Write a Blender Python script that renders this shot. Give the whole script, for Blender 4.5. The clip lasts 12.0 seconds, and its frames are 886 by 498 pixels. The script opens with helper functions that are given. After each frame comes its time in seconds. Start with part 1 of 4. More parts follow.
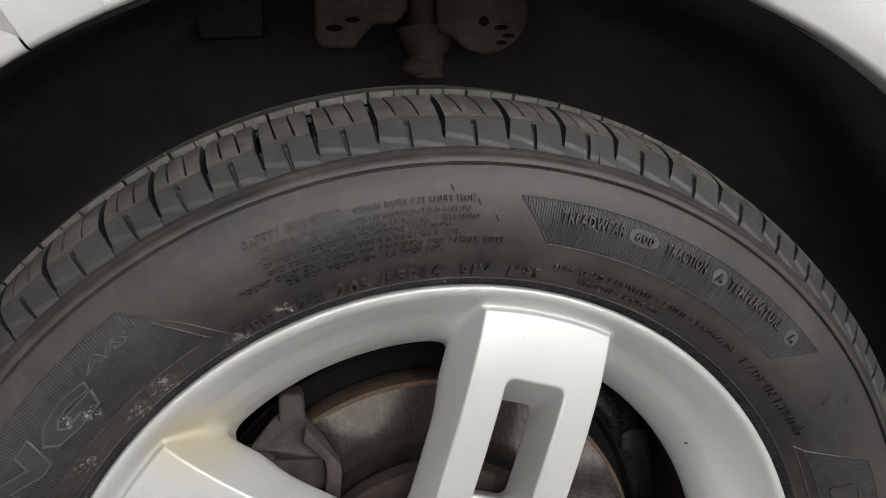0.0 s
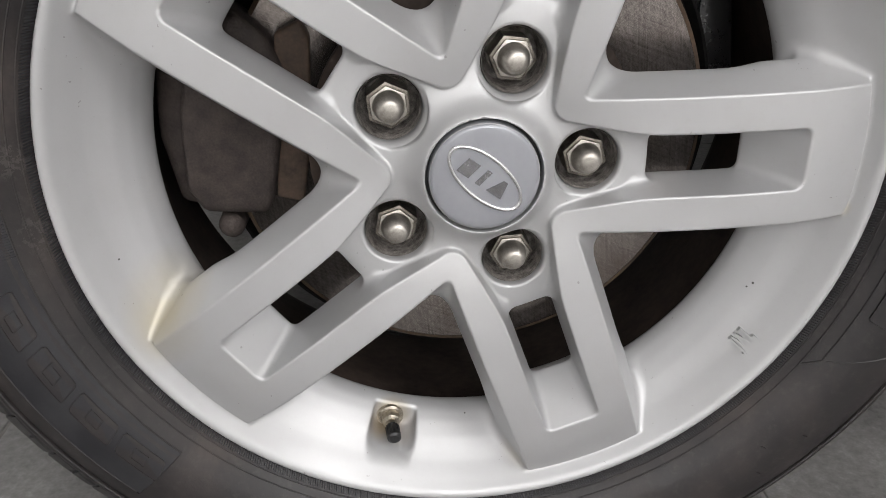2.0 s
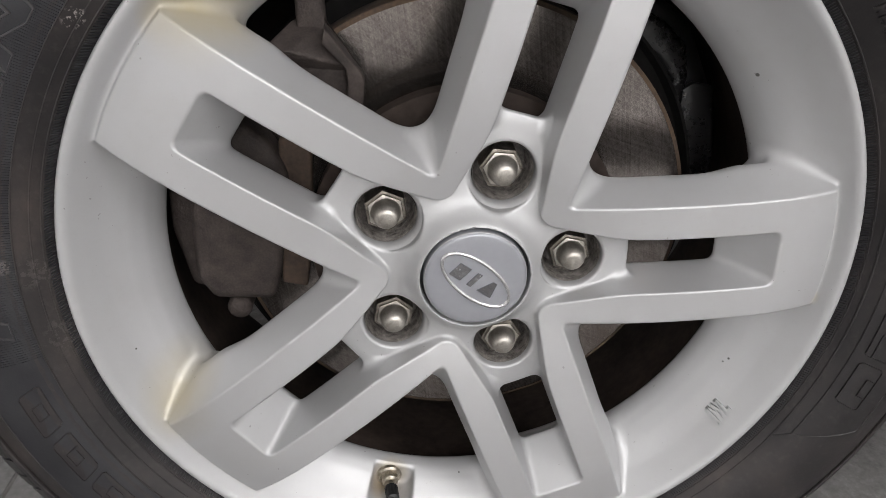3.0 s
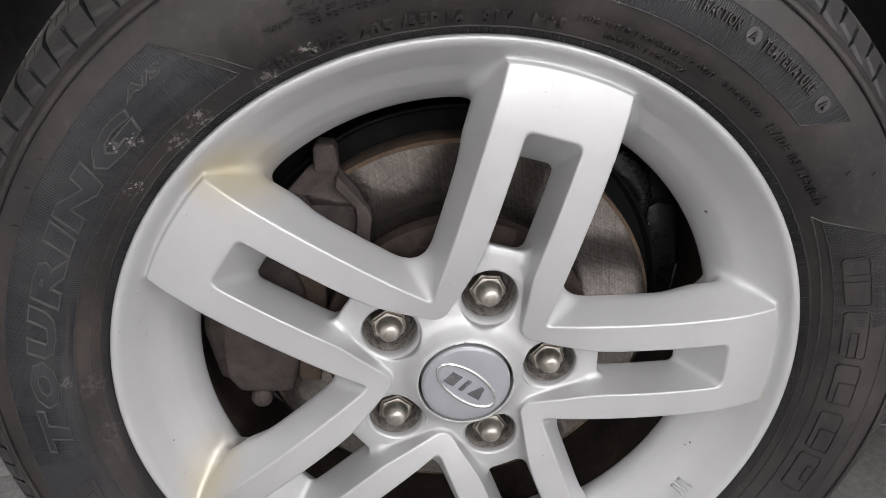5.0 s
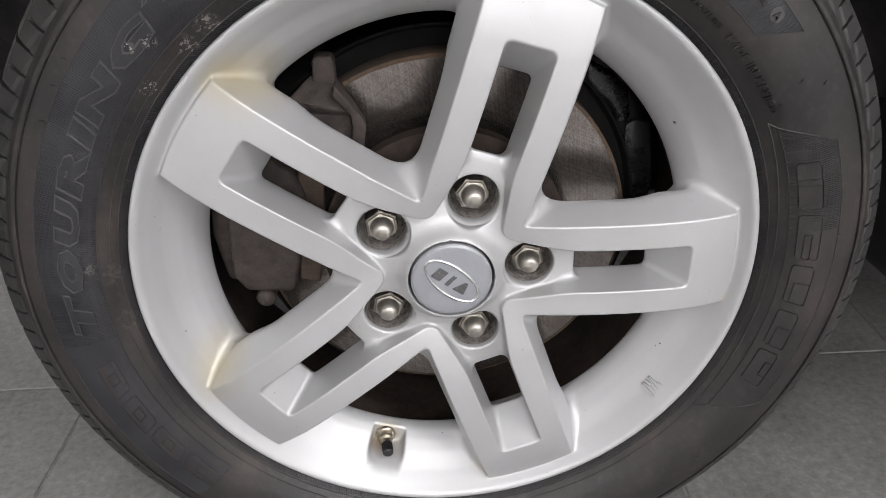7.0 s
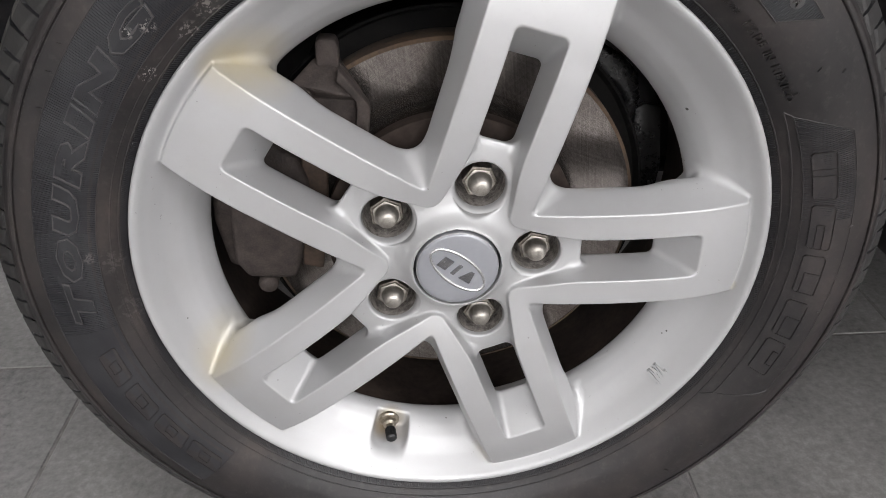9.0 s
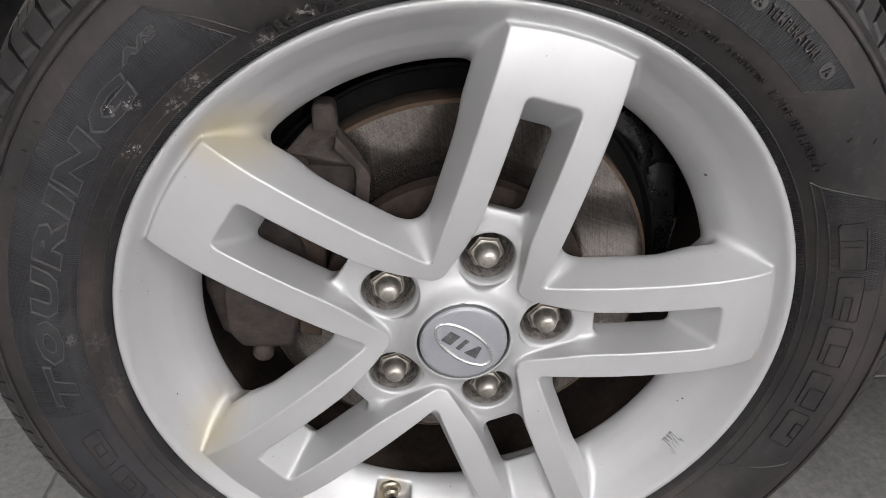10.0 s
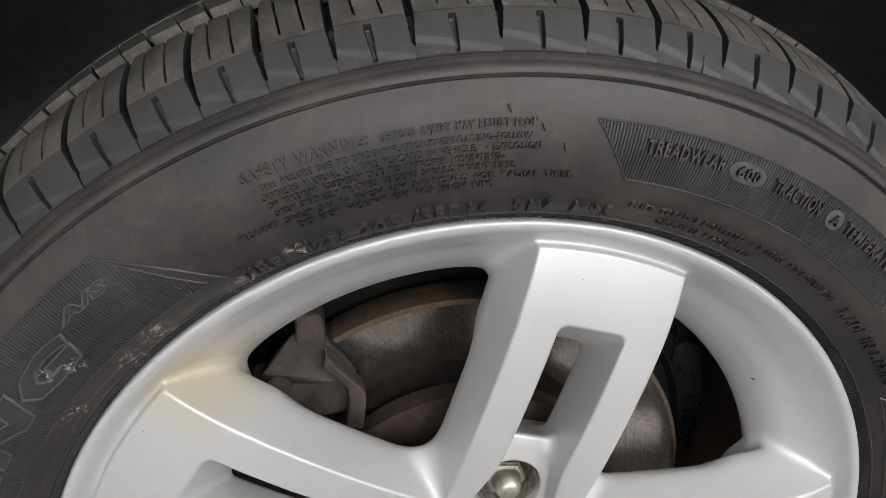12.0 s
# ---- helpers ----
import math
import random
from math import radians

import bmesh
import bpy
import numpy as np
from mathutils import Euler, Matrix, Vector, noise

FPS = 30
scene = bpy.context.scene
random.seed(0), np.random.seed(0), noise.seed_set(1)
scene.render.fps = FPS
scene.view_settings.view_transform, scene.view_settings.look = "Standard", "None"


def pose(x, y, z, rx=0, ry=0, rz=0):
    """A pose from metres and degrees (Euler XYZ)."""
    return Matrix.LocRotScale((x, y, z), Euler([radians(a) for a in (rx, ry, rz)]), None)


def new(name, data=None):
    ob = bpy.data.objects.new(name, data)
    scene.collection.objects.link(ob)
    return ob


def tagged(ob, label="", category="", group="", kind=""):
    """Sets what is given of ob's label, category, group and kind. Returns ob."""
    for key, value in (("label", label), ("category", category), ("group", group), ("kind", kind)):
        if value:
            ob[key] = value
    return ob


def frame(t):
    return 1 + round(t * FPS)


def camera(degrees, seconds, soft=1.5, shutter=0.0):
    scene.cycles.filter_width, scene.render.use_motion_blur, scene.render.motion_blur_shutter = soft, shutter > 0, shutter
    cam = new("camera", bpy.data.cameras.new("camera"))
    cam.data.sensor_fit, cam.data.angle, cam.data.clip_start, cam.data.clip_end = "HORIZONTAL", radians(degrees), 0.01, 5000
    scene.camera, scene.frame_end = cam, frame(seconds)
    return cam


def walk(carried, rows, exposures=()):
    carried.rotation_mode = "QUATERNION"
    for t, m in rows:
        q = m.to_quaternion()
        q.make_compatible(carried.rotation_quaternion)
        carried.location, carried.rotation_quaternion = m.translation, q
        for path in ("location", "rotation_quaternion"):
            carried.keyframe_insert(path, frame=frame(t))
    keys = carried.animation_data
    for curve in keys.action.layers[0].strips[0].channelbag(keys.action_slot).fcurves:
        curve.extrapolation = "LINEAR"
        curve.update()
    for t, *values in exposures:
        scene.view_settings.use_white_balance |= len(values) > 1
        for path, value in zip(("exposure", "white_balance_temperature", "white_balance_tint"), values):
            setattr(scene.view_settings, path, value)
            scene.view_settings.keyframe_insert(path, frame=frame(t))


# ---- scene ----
cam = camera(61.10, 12.0, soft=0.5)
ROWS = [
    (0.00, -0.0602, -0.3664, 0.6338, -10.62, -12.42, 2.33),
    (0.50, -0.0564, -0.3577, 0.6017, -6.67, -16.82, 2.37),
    (1.00, -0.0470, -0.3553, 0.5502, -5.18, -20.47, 2.30),
    (1.50, -0.0464, -0.3543, 0.4891, -5.02, -23.61, 1.71),
    (2.00, -0.0491, -0.3598, 0.4509, -5.07, -26.05, 1.55),
    (2.50, -0.0433, -0.3565, 0.4758, -4.97, -27.44, 1.56),
    (3.00, -0.0421, -0.3569, 0.5220, -4.90, -27.89, 1.63),
    (3.50, -0.0373, -0.3614, 0.5634, -4.76, -27.56, 1.68),
    (5.50, -0.0377, -0.4145, 0.6095, -4.61, -26.75, 1.68),
    (6.00, -0.0336, -0.4431, 0.6102, -4.34, -26.82, 1.67),
    (6.50, -0.0273, -0.4542, 0.5992, -4.13, -28.38, 1.54),
    (7.00, -0.0297, -0.4481, 0.5938, -3.99, -29.69, 1.49),
    (9.00, -0.0341, -0.4330, 0.6013, -4.01, -32.12, 1.19),
    (9.50, -0.0308, -0.4221, 0.6054, -4.13, -32.08, 1.18),
    (10.00, -0.0351, -0.3865, 0.6214, -4.34, -31.43, 1.34),
    (10.50, -0.0494, -0.3276, 0.6388, -5.35, -30.69, 1.27),
    (11.00, -0.0515, -0.2856, 0.6495, -6.38, -29.87, 1.31),
    (11.50, -0.0511, -0.2830, 0.6527, -7.24, -28.86, 1.22),
    (12.00, -0.0519, -0.2801, 0.6653, -8.00, -27.16, 1.20),
]
EXPOSURES = [(0.0, 0.20, 6640, 6.0), (0.5, 0.33, 6660, 5.5), (1.0, 0.16, 6660, 5.5), (1.5, -0.12, 6600, 8.0), (2.0, -0.18, 6560, 9.5), (2.5, -0.22, 6540, 10.0), (3.0, -0.20, 6540, 10.0), (3.5, -0.12, 6540, 9.8),
             (5.5, 0.08, 6480, 10.5), (6.5, 0.05, 6480, 10.5), (7.0, 0.04, 6480, 10.5), (9.0, 0.0, 6480, 10.5), (10.0, 0.02, 6500, 10.2), (10.5, 0.04, 6480, 9.8), (11.0, -0.08, 6480, 9.5), (11.5, 0.06, 6520, 8.8), (12.0, 0.20, 6560, 8.0)]
walk(cam, [(t, pose(x, y, z, 90 + pitch, roll, yaw)) for t, x, y, z, yaw, pitch, roll in ROWS], EXPOSURES)

# ---- light and exposure ----
WH = 0.316            # height of the wheel's axis over the floor
world = bpy.data.worlds.new("world")
scene.world = world
world.use_nodes = True
world.node_tree.nodes["Background"].inputs["Color"].default_value = (0.9, 0.95, 1.0, 1)
world.node_tree.nodes["Background"].inputs["Strength"].default_value = 0.15
ADDED_LAMPS = ((-1.1, -2.3, 9.0), (1.1, -2.3, 19.0), (-1.1, -4.9, 40.0), (1.1, -4.9, 98.0), (-1.1, -7.5, 95.0), (1.1, -7.5, 170.0), (-1.9, 1.6, 30.0), (2.6, -3.2, 92.0))      # x, y, power of added ceiling panels; the real light source is unseen


# ---- materials ----
def material(name, base, rough=0.5, metal=0.0, coat=0.0):
    m = bpy.data.materials.new(name)
    m.use_nodes = True
    b = m.node_tree.nodes["Principled BSDF"]
    b.inputs["Base Color"].default_value = (*base, 1)
    b.inputs["Roughness"].default_value = rough
    b.inputs["Metallic"].default_value = metal
    b.inputs["Coat Weight"].default_value = coat
    b.inputs["Coat Roughness"].default_value = 0.15
    return m, m.node_tree.nodes, m.node_tree.links, b


def noise_node(nodes, links, scale, detail=4.0, rough=0.55, coords="Object", stretch=None):
    tc = nodes.new("ShaderNodeTexCoord")
    n = nodes.new("ShaderNodeTexNoise")
    n.inputs["Scale"].default_value, n.inputs["Detail"].default_value = scale, detail
    n.inputs["Roughness"].default_value = rough
    if stretch:
        mp = nodes.new("ShaderNodeMapping")
        mp.inputs["Scale"].default_value = stretch
        links.new(tc.outputs[coords], mp.inputs["Vector"])
        links.new(mp.outputs["Vector"], n.inputs["Vector"])
    else:
        links.new(tc.outputs[coords], n.inputs["Vector"])
    return n.outputs["Fac"]


def ramp(nodes, links, fac, stops):
    r = nodes.new("ShaderNodeValToRGB")
    el = r.color_ramp.elements
    while len(el) < len(stops):
        el.new(0.5)
    for e, (pos, col) in zip(el, stops):
        e.position = pos
        e.color = (*col, 1) if len(col) == 3 else col
    links.new(fac, r.inputs["Fac"])
    return r.outputs["Color"]


def mix(nodes, links, fac, a, b, how="MIX"):
    n = nodes.new("ShaderNodeMix")
    n.data_type, n.blend_type = "RGBA", how
    for socket, value in ((n.inputs[0], fac), (n.inputs[6], a), (n.inputs[7], b)):
        if hasattr(value, "default_value"):
            links.new(value, socket)
        elif isinstance(value, tuple):
            socket.default_value = (*value, 1)
        else:
            socket.default_value = value
    return n.outputs[2]


def math_node(nodes, links, op, a, b=0.0, clamp=False):
    n = nodes.new("ShaderNodeMath")
    n.operation, n.use_clamp = op, clamp
    for socket, value in ((n.inputs[0], a), (n.inputs[1], b)):
        if hasattr(value, "default_value"):
            links.new(value, socket)
        else:
            socket.default_value = value
    return n.outputs[0]


def bump(nodes, links, b, height, strength=0.2, dist=0.001):
    n = nodes.new("ShaderNodeBump")
    n.inputs["Strength"].default_value, n.inputs["Distance"].default_value = strength, dist
    links.new(height, n.inputs["Height"])
    links.new(n.outputs["Normal"], b.inputs["Normal"])


def spot(nodes, links, place, size, soft=0.5):
    """1 inside a ball at place, falling to 0 over its rim (object space)."""
    tc = nodes.new("ShaderNodeTexCoord")
    d = nodes.new("ShaderNodeVectorMath")
    d.operation = "DISTANCE"
    links.new(tc.outputs["Object"], d.inputs[0])
    d.inputs[1].default_value = place
    mr = nodes.new("ShaderNodeMapRange")
    mr.inputs["From Min"].default_value, mr.inputs["From Max"].default_value = size * (1 - soft), size
    mr.inputs["To Min"].default_value, mr.inputs["To Max"].default_value = 1.0, 0.0
    links.new(d.outputs["Value"], mr.inputs["Value"])
    return mr.outputs["Result"]


def varied(name, dark, light, scale, rough, metal=0.0, bump_scale=None, bump_strength=0.2, bump_dist=0.0005, rough_vary=0.12, fine=None):
    """A surface whose colour wanders between two tones at two scales, with a fine relief."""
    m, n, l, b = material(name, dark, rough, metal)
    f1 = noise_node(n, l, scale, 5)
    f2 = noise_node(n, l, fine or scale * 9, 4)
    f = math_node(n, l, "ADD", math_node(n, l, "MULTIPLY", f1, 0.65), math_node(n, l, "MULTIPLY", f2, 0.35))
    l.new(ramp(n, l, f, [(0.36, dark), (0.64, light)]), b.inputs["Base Color"])
    l.new(math_node(n, l, "ADD", math_node(n, l, "MULTIPLY", f, rough_vary * 2), rough - rough_vary), b.inputs["Roughness"])
    if bump_scale:
        bump(n, l, b, noise_node(n, l, bump_scale, 6), bump_strength, bump_dist)
    return m


PHASE = radians(72.22)   # direction of the first spoke


def on_wheel(angle, r, y):
    a = radians(angle)
    return (r * math.cos(a), y, r * math.sin(a))


CHIPS = (((0.1565, 0.026, 0.0958), 0.0014), ((-0.0085, 0.0328, -0.1777), 0.0007), ((-0.1944, 0.0115, -0.041), 0.0007), ((0.1666, 0.021, -0.0876), 0.0009), ((0.1637, 0.0222, -0.0905), 0.0007))


def silver_paint():
    m, n, l, b = material("silver_wheel_paint", (0.60, 0.605, 0.605), 0.42, 0.40, 0.22)
    grain = noise_node(n, l, 9, 4)
    base = ramp(n, l, grain, [(0.3, (0.485, 0.487, 0.491)), (0.7, (0.535, 0.537, 0.541))])
    # dust specks and small chips
    chips = noise_node(n, l, 320, 2)
    rare = noise_node(n, l, 28, 3)
    fleck = math_node(n, l, "MULTIPLY", math_node(n, l, "GREATER_THAN", chips, 0.735), math_node(n, l, "GREATER_THAN", rare, 0.55))
    base = mix(n, l, math_node(n, l, "MULTIPLY", fleck, 0.45), base, (0.16, 0.15, 0.14))
    for place, size in CHIPS:
        base = mix(n, l, spot(n, l, place, size, 0.4), base, (0.09, 0.085, 0.080))
    # yellow-brown brake-water stains where two spokes run into the rim
    wander = noise_node(n, l, 70, 4)
    for angle, r, y, size, amount in ((131.5, 0.188, 0.018, 0.034, 0.75), (203.5, 0.186, 0.019, 0.034, 0.55),
                                      (133.0, 0.199, 0.008, 0.020, 0.5), (205.5, 0.200, 0.008, 0.022, 0.3),
                                      (350.5, 0.203, 0.004, 0.006, 0.6), (278.0, 0.195, 0.013, 0.016, 0.35), (252.2, 0.183, 0.033, 0.014, 0.8), (250.4, 0.192, 0.030, 0.010, 0.5)):
        s = spot(n, l, on_wheel(angle, r, y), size, 0.85)
        s = math_node(n, l, "MULTIPLY", s, math_node(n, l, "ADD", wander, 0.35), True)
        base = mix(n, l, math_node(n, l, "MULTIPLY", s, amount), base, (0.48, 0.41, 0.235))
    for angle, r, y, size, amount in ((252.2, 0.187, 0.030, 0.017, 0.75), (249.2, 0.191, 0.027, 0.010, 0.6), (255.0, 0.193, 0.024, 0.008, 0.4)):
        s = spot(n, l, on_wheel(angle, r, y), size, 0.85)
        base = mix(n, l, math_node(n, l, "MULTIPLY", math_node(n, l, "MULTIPLY", s, math_node(n, l, "ADD", wander, 0.2), True), amount), base, (0.22, 0.14, 0.07))
    # dirt film
    film = noise_node(n, l, 24, 5, 0.65)
    base = mix(n, l, math_node(n, l, "MULTIPLY", math_node(n, l, "SUBTRACT", film, 0.5, True), 0.5), base, (0.40, 0.38, 0.35))
    dust = noise_node(n, l, 240, 6, 0.8)
    base = mix(n, l, math_node(n, l, "MULTIPLY", math_node(n, l, "SUBTRACT", dust, 0.55, True), 0.7), base, (0.36, 0.35, 0.33))
    l.new(base, b.inputs["Base Color"])
    l.new(math_node(n, l, "ADD", math_node(n, l, "MULTIPLY", film, 0.16), 0.38), b.inputs["Roughness"])
    bump(n, l, b, math_node(n, l, "ADD", noise_node(n, l, 900, 2), noise_node(n, l, 120, 3)), 0.08, 0.0003)
    return m


def scuffs(n, l, base):
    """Pale scuffs beside the rim."""
    wander = noise_node(n, l, 280, 5, 0.7)
    for angle, r, y, size, amount in ((135.7, 0.248, -0.019, 0.0060, 0.75), (133.4, 0.242, -0.018, 0.0075, 0.55), (139.8, 0.228, -0.011, 0.009, 0.8),
                                      (126.6, 0.2265, -0.010, 0.012, 0.45), (131.0, 0.225, -0.009, 0.011, 0.4), (174.0, 0.226, -0.010, 0.016, 0.08), (172.5, 0.238, -0.017, 0.007, 0.2),
                                      (109.3, 0.2275, -0.011, 0.009, 0.7), (116.0, 0.2225, -0.007, 0.012, 0.5), (184.0, 0.223, -0.006, 0.018, 0.07)):
        s = spot(n, l, on_wheel(angle, r, y), size * 0.7, 0.5)
        s = math_node(n, l, "MULTIPLY", s, math_node(n, l, "GREATER_THAN", wander, 0.535))
        base = mix(n, l, math_node(n, l, "MULTIPLY", s, amount), base, (0.42, 0.39, 0.36))
    return base


def rubber():
    m, n, l, b = material("tyre_rubber", (0.03, 0.03, 0.03), 0.6)
    big = noise_node(n, l, 11, 6, 0.62)
    smear = noise_node(n, l, 34, 6, 0.7, stretch=(1.0, 1.0, 0.55))
    fine = noise_node(n, l, 190, 5, 0.65)
    f = math_node(n, l, "ADD", math_node(n, l, "MULTIPLY", big, 0.55), math_node(n, l, "MULTIPLY", smear, 0.45))
    base = ramp(n, l, f, [(0.36, (0.0125, 0.0117, 0.0123)), (0.47, (0.0215, 0.0188, 0.0190)), (0.56, (0.035, 0.0292, 0.0280)), (0.66, (0.063, 0.051, 0.046))])
    base = mix(n, l, math_node(n, l, "MULTIPLY", math_node(n, l, "SUBTRACT", fine, 0.54, True), 1.3), base, (0.10, 0.088, 0.082))
    base = scuffs(n, l, base)
    l.new(base, b.inputs["Base Color"])
    l.new(math_node(n, l, "ADD", math_node(n, l, "MULTIPLY", f, 0.9), 0.06), b.inputs["Roughness"])
    relief = math_node(n, l, "ADD", math_node(n, l, "MULTIPLY", noise_node(n, l, 45, 4), 1.0), math_node(n, l, "MULTIPLY", noise_node(n, l, 600, 4), 0.12))
    bump(n, l, b, relief, 0.42, 0.0012)
    return m


def brushed(name, dark, light, rough):
    """Machined iron with crossed fine scratches and dust."""
    m, n, l, b = material(name, dark, rough, 0.9)
    tan = n.new("ShaderNodeTangent")
    tan.direction_type, tan.axis = "RADIAL", "Y"
    l.new(tan.outputs["Tangent"], b.inputs["Tangent"])
    b.inputs["Anisotropic"].default_value = 0.4
    f = None
    for k, turn in enumerate((31, -52, 4, 68)):
        tc, mp, t = n.new("ShaderNodeTexCoord"), n.new("ShaderNodeMapping"), n.new("ShaderNodeTexNoise")
        rot = n.new("ShaderNodeMapping")
        rot.inputs["Rotation"].default_value = (0, radians(turn), 0)
        mp.inputs["Scale"].default_value = (1100, 40, 30)
        t.inputs["Scale"].default_value, t.inputs["Detail"].default_value = 1.0, 3.0
        l.new(tc.outputs["Object"], rot.inputs["Vector"])
        l.new(rot.outputs["Vector"], mp.inputs["Vector"])
        l.new(mp.outputs["Vector"], t.inputs["Vector"])
        w = math_node(n, l, "MULTIPLY", t.outputs["Fac"], (0.24, 0.20, 0.30, 0.26)[k])
        f = w if f is None else math_node(n, l, "ADD", f, w)
    base = ramp(n, l, f, [(0.37, dark), (0.64, light)])
    rust = noise_node(n, l, 22, 5)
    base = mix(n, l, math_node(n, l, "MULTIPLY", math_node(n, l, "SUBTRACT", rust, 0.45, True), 1.6), base, (0.10, 0.07, 0.05))
    l.new(base, b.inputs["Base Color"])
    bump(n, l, b, f, 0.25, 0.0003)
    return m


M_RIM = silver_paint()
M_RUBBER = rubber()
M_RUBBER_SOFT = varied("pale_lettering_rubber", (0.040, 0.039, 0.041), (0.072, 0.068, 0.067), 40, 0.5, bump_scale=500)


def panel_rubber():
    m, n, l, b = material("ribbed_rubber", (0.025, 0.025, 0.028), 0.5)
    f = noise_node(n, l, 30, 6)
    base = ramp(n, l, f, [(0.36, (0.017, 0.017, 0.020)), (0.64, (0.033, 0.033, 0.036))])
    l.new(scuffs(n, l, base), b.inputs["Base Color"])
    l.new(math_node(n, l, "ADD", math_node(n, l, "MULTIPLY", f, 0.3), 0.34), b.inputs["Roughness"])
    bump(n, l, b, noise_node(n, l, 500, 5), 0.25, 0.0005)
    return m


M_PANEL = panel_rubber()


def tread_rubber(name, tones):
    m, n, l, b = material(name, tones[1], 0.6)
    tc, oi, add = n.new("ShaderNodeTexCoord"), n.new("ShaderNodeObjectInfo"), n.new("ShaderNodeVectorMath")
    l.new(tc.outputs["Object"], add.inputs[0])
    l.new(math_node(n, l, "MULTIPLY", oi.outputs["Random"], 7.0), add.inputs[1])
    f = None
    for scale, weight in ((30, 0.34), (150, 0.33), (700, 0.33)):
        t = n.new("ShaderNodeTexNoise")
        t.inputs["Scale"].default_value, t.inputs["Detail"].default_value = scale, 5
        l.new(add.outputs["Vector"], t.inputs["Vector"])
        w = math_node(n, l, "MULTIPLY", t.outputs["Fac"], weight)
        f = w if f is None else math_node(n, l, "ADD", f, w)
    l.new(ramp(n, l, f, list(zip((0.38, 0.50, 0.60, 0.68), tones))), b.inputs["Base Color"])
    l.new(math_node(n, l, "ADD", math_node(n, l, "MULTIPLY", f, 0.8), 0.14), b.inputs["Roughness"])
    bump(n, l, b, f, 0.35, 0.0010)
    return m


# dusty crown, its tones raised further for the overhead light and sheen it catches
M_TREAD = tread_rubber("dusty_lit_tread_rubber", ((0.055, 0.052, 0.049), (0.092, 0.086, 0.080), (0.140, 0.129, 0.118), (0.27, 0.244, 0.219)))
M_BUTTRESS = tread_rubber("shoulder_rubber", ((0.024, 0.0232, 0.0232), (0.031, 0.0298, 0.0292), (0.040, 0.038, 0.0365), (0.075, 0.069, 0.064)))
M_BARREL = varied("dusty_rim_inside", (0.028, 0.0212, 0.0182), (0.074, 0.055, 0.046), 18, 0.7, bump_scale=200)
M_DISC = brushed("brake_disc_iron", (0.12, 0.104, 0.095), (0.34, 0.308, 0.288), 0.22)
M_RUST = varied("rusty_iron", (0.035, 0.024, 0.017), (0.095, 0.060, 0.036), 60, 0.85, bump_scale=300, bump_strength=0.5)
M_DARK_RUST = varied("dark_rusty_steel", (0.020, 0.015, 0.013), (0.085, 0.056, 0.044), 30, 0.8, bump_scale=150, bump_strength=0.6)
M_HAT = varied("rusty_disc_hat", (0.10, 0.085, 0.075), (0.24, 0.21, 0.19), 30, 0.7, 0.3, bump_scale=200)
M_CALIPER = varied("sooty_cast_iron", (0.025, 0.019, 0.0168), (0.068, 0.053, 0.047), 90, 0.75, 0.1, bump_scale=420, bump_strength=0.6, bump_dist=0.001)
M_PAD = varied("brake_pad_steel", (0.04, 0.028, 0.021), (0.12, 0.082, 0.060), 40, 0.75, 0.2, bump_scale=250)
M_NUT = varied("worn_chrome", (0.34, 0.315, 0.275), (0.60, 0.57, 0.525), 120, 0.42, 0.95, bump_scale=380, bump_strength=0.25)
# tarnished hex, toned darker still for the shade of its recess
M_NUT_HEX = varied("tarnished_shaded_steel", (0.06, 0.050, 0.040), (0.34, 0.31, 0.27), 190, 0.36, 0.85, bump_scale=380, bump_strength=0.35)
M_GRIME = varied("grimy_steel", (0.05, 0.042, 0.036), (0.34, 0.315, 0.29), 260, 0.5, 0.25, bump_scale=420, bump_strength=0.5)
M_CAP = varied("silver_plastic", (0.335, 0.342, 0.37), (0.37, 0.378, 0.405), 30, 0.32, 0.3, bump_scale=700, bump_strength=0.03)
M_CHROME = varied("bright_chrome", (0.74, 0.74, 0.75), (0.86, 0.86, 0.87), 60, 0.24, 0.9)
M_DARK_CHROME = varied("dark_chrome", (0.22, 0.22, 0.23), (0.36, 0.36, 0.37), 90, 0.25, 0.9)
M_BRASS = varied("dirty_nickel", (0.26, 0.23, 0.18), (0.55, 0.50, 0.42), 220, 0.35, 0.9, bump_scale=500)
M_BLACK = varied("black_plastic", (0.012, 0.012, 0.013), (0.026, 0.026, 0.027), 50, 0.45, bump_scale=300)
M_GLOSS = varied("glossy_black_steel", (0.010, 0.010, 0.011), (0.020, 0.019, 0.019), 40, 0.28, bump_scale=60, bump_strength=0.3, bump_dist=0.002)
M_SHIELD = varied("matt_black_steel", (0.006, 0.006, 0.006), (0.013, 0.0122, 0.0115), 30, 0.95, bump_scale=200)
M_LINER = varied("black_felt_liner", (0.026, 0.025, 0.027), (0.052, 0.048, 0.049), 12, 0.85, bump_scale=260, bump_strength=0.5)
M_BODY = varied("silver_car_paint", (0.50, 0.50, 0.495), (0.54, 0.54, 0.535), 6, 0.25, 0.25)
M_BODY.node_tree.nodes["Principled BSDF"].inputs["Coat Weight"].default_value = 0.6
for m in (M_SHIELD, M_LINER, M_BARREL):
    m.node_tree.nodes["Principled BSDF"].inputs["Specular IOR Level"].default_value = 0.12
M_WALL = varied("white_wall_paint", (0.72, 0.72, 0.71), (0.78, 0.78, 0.77), 2, 0.8, bump_scale=80)


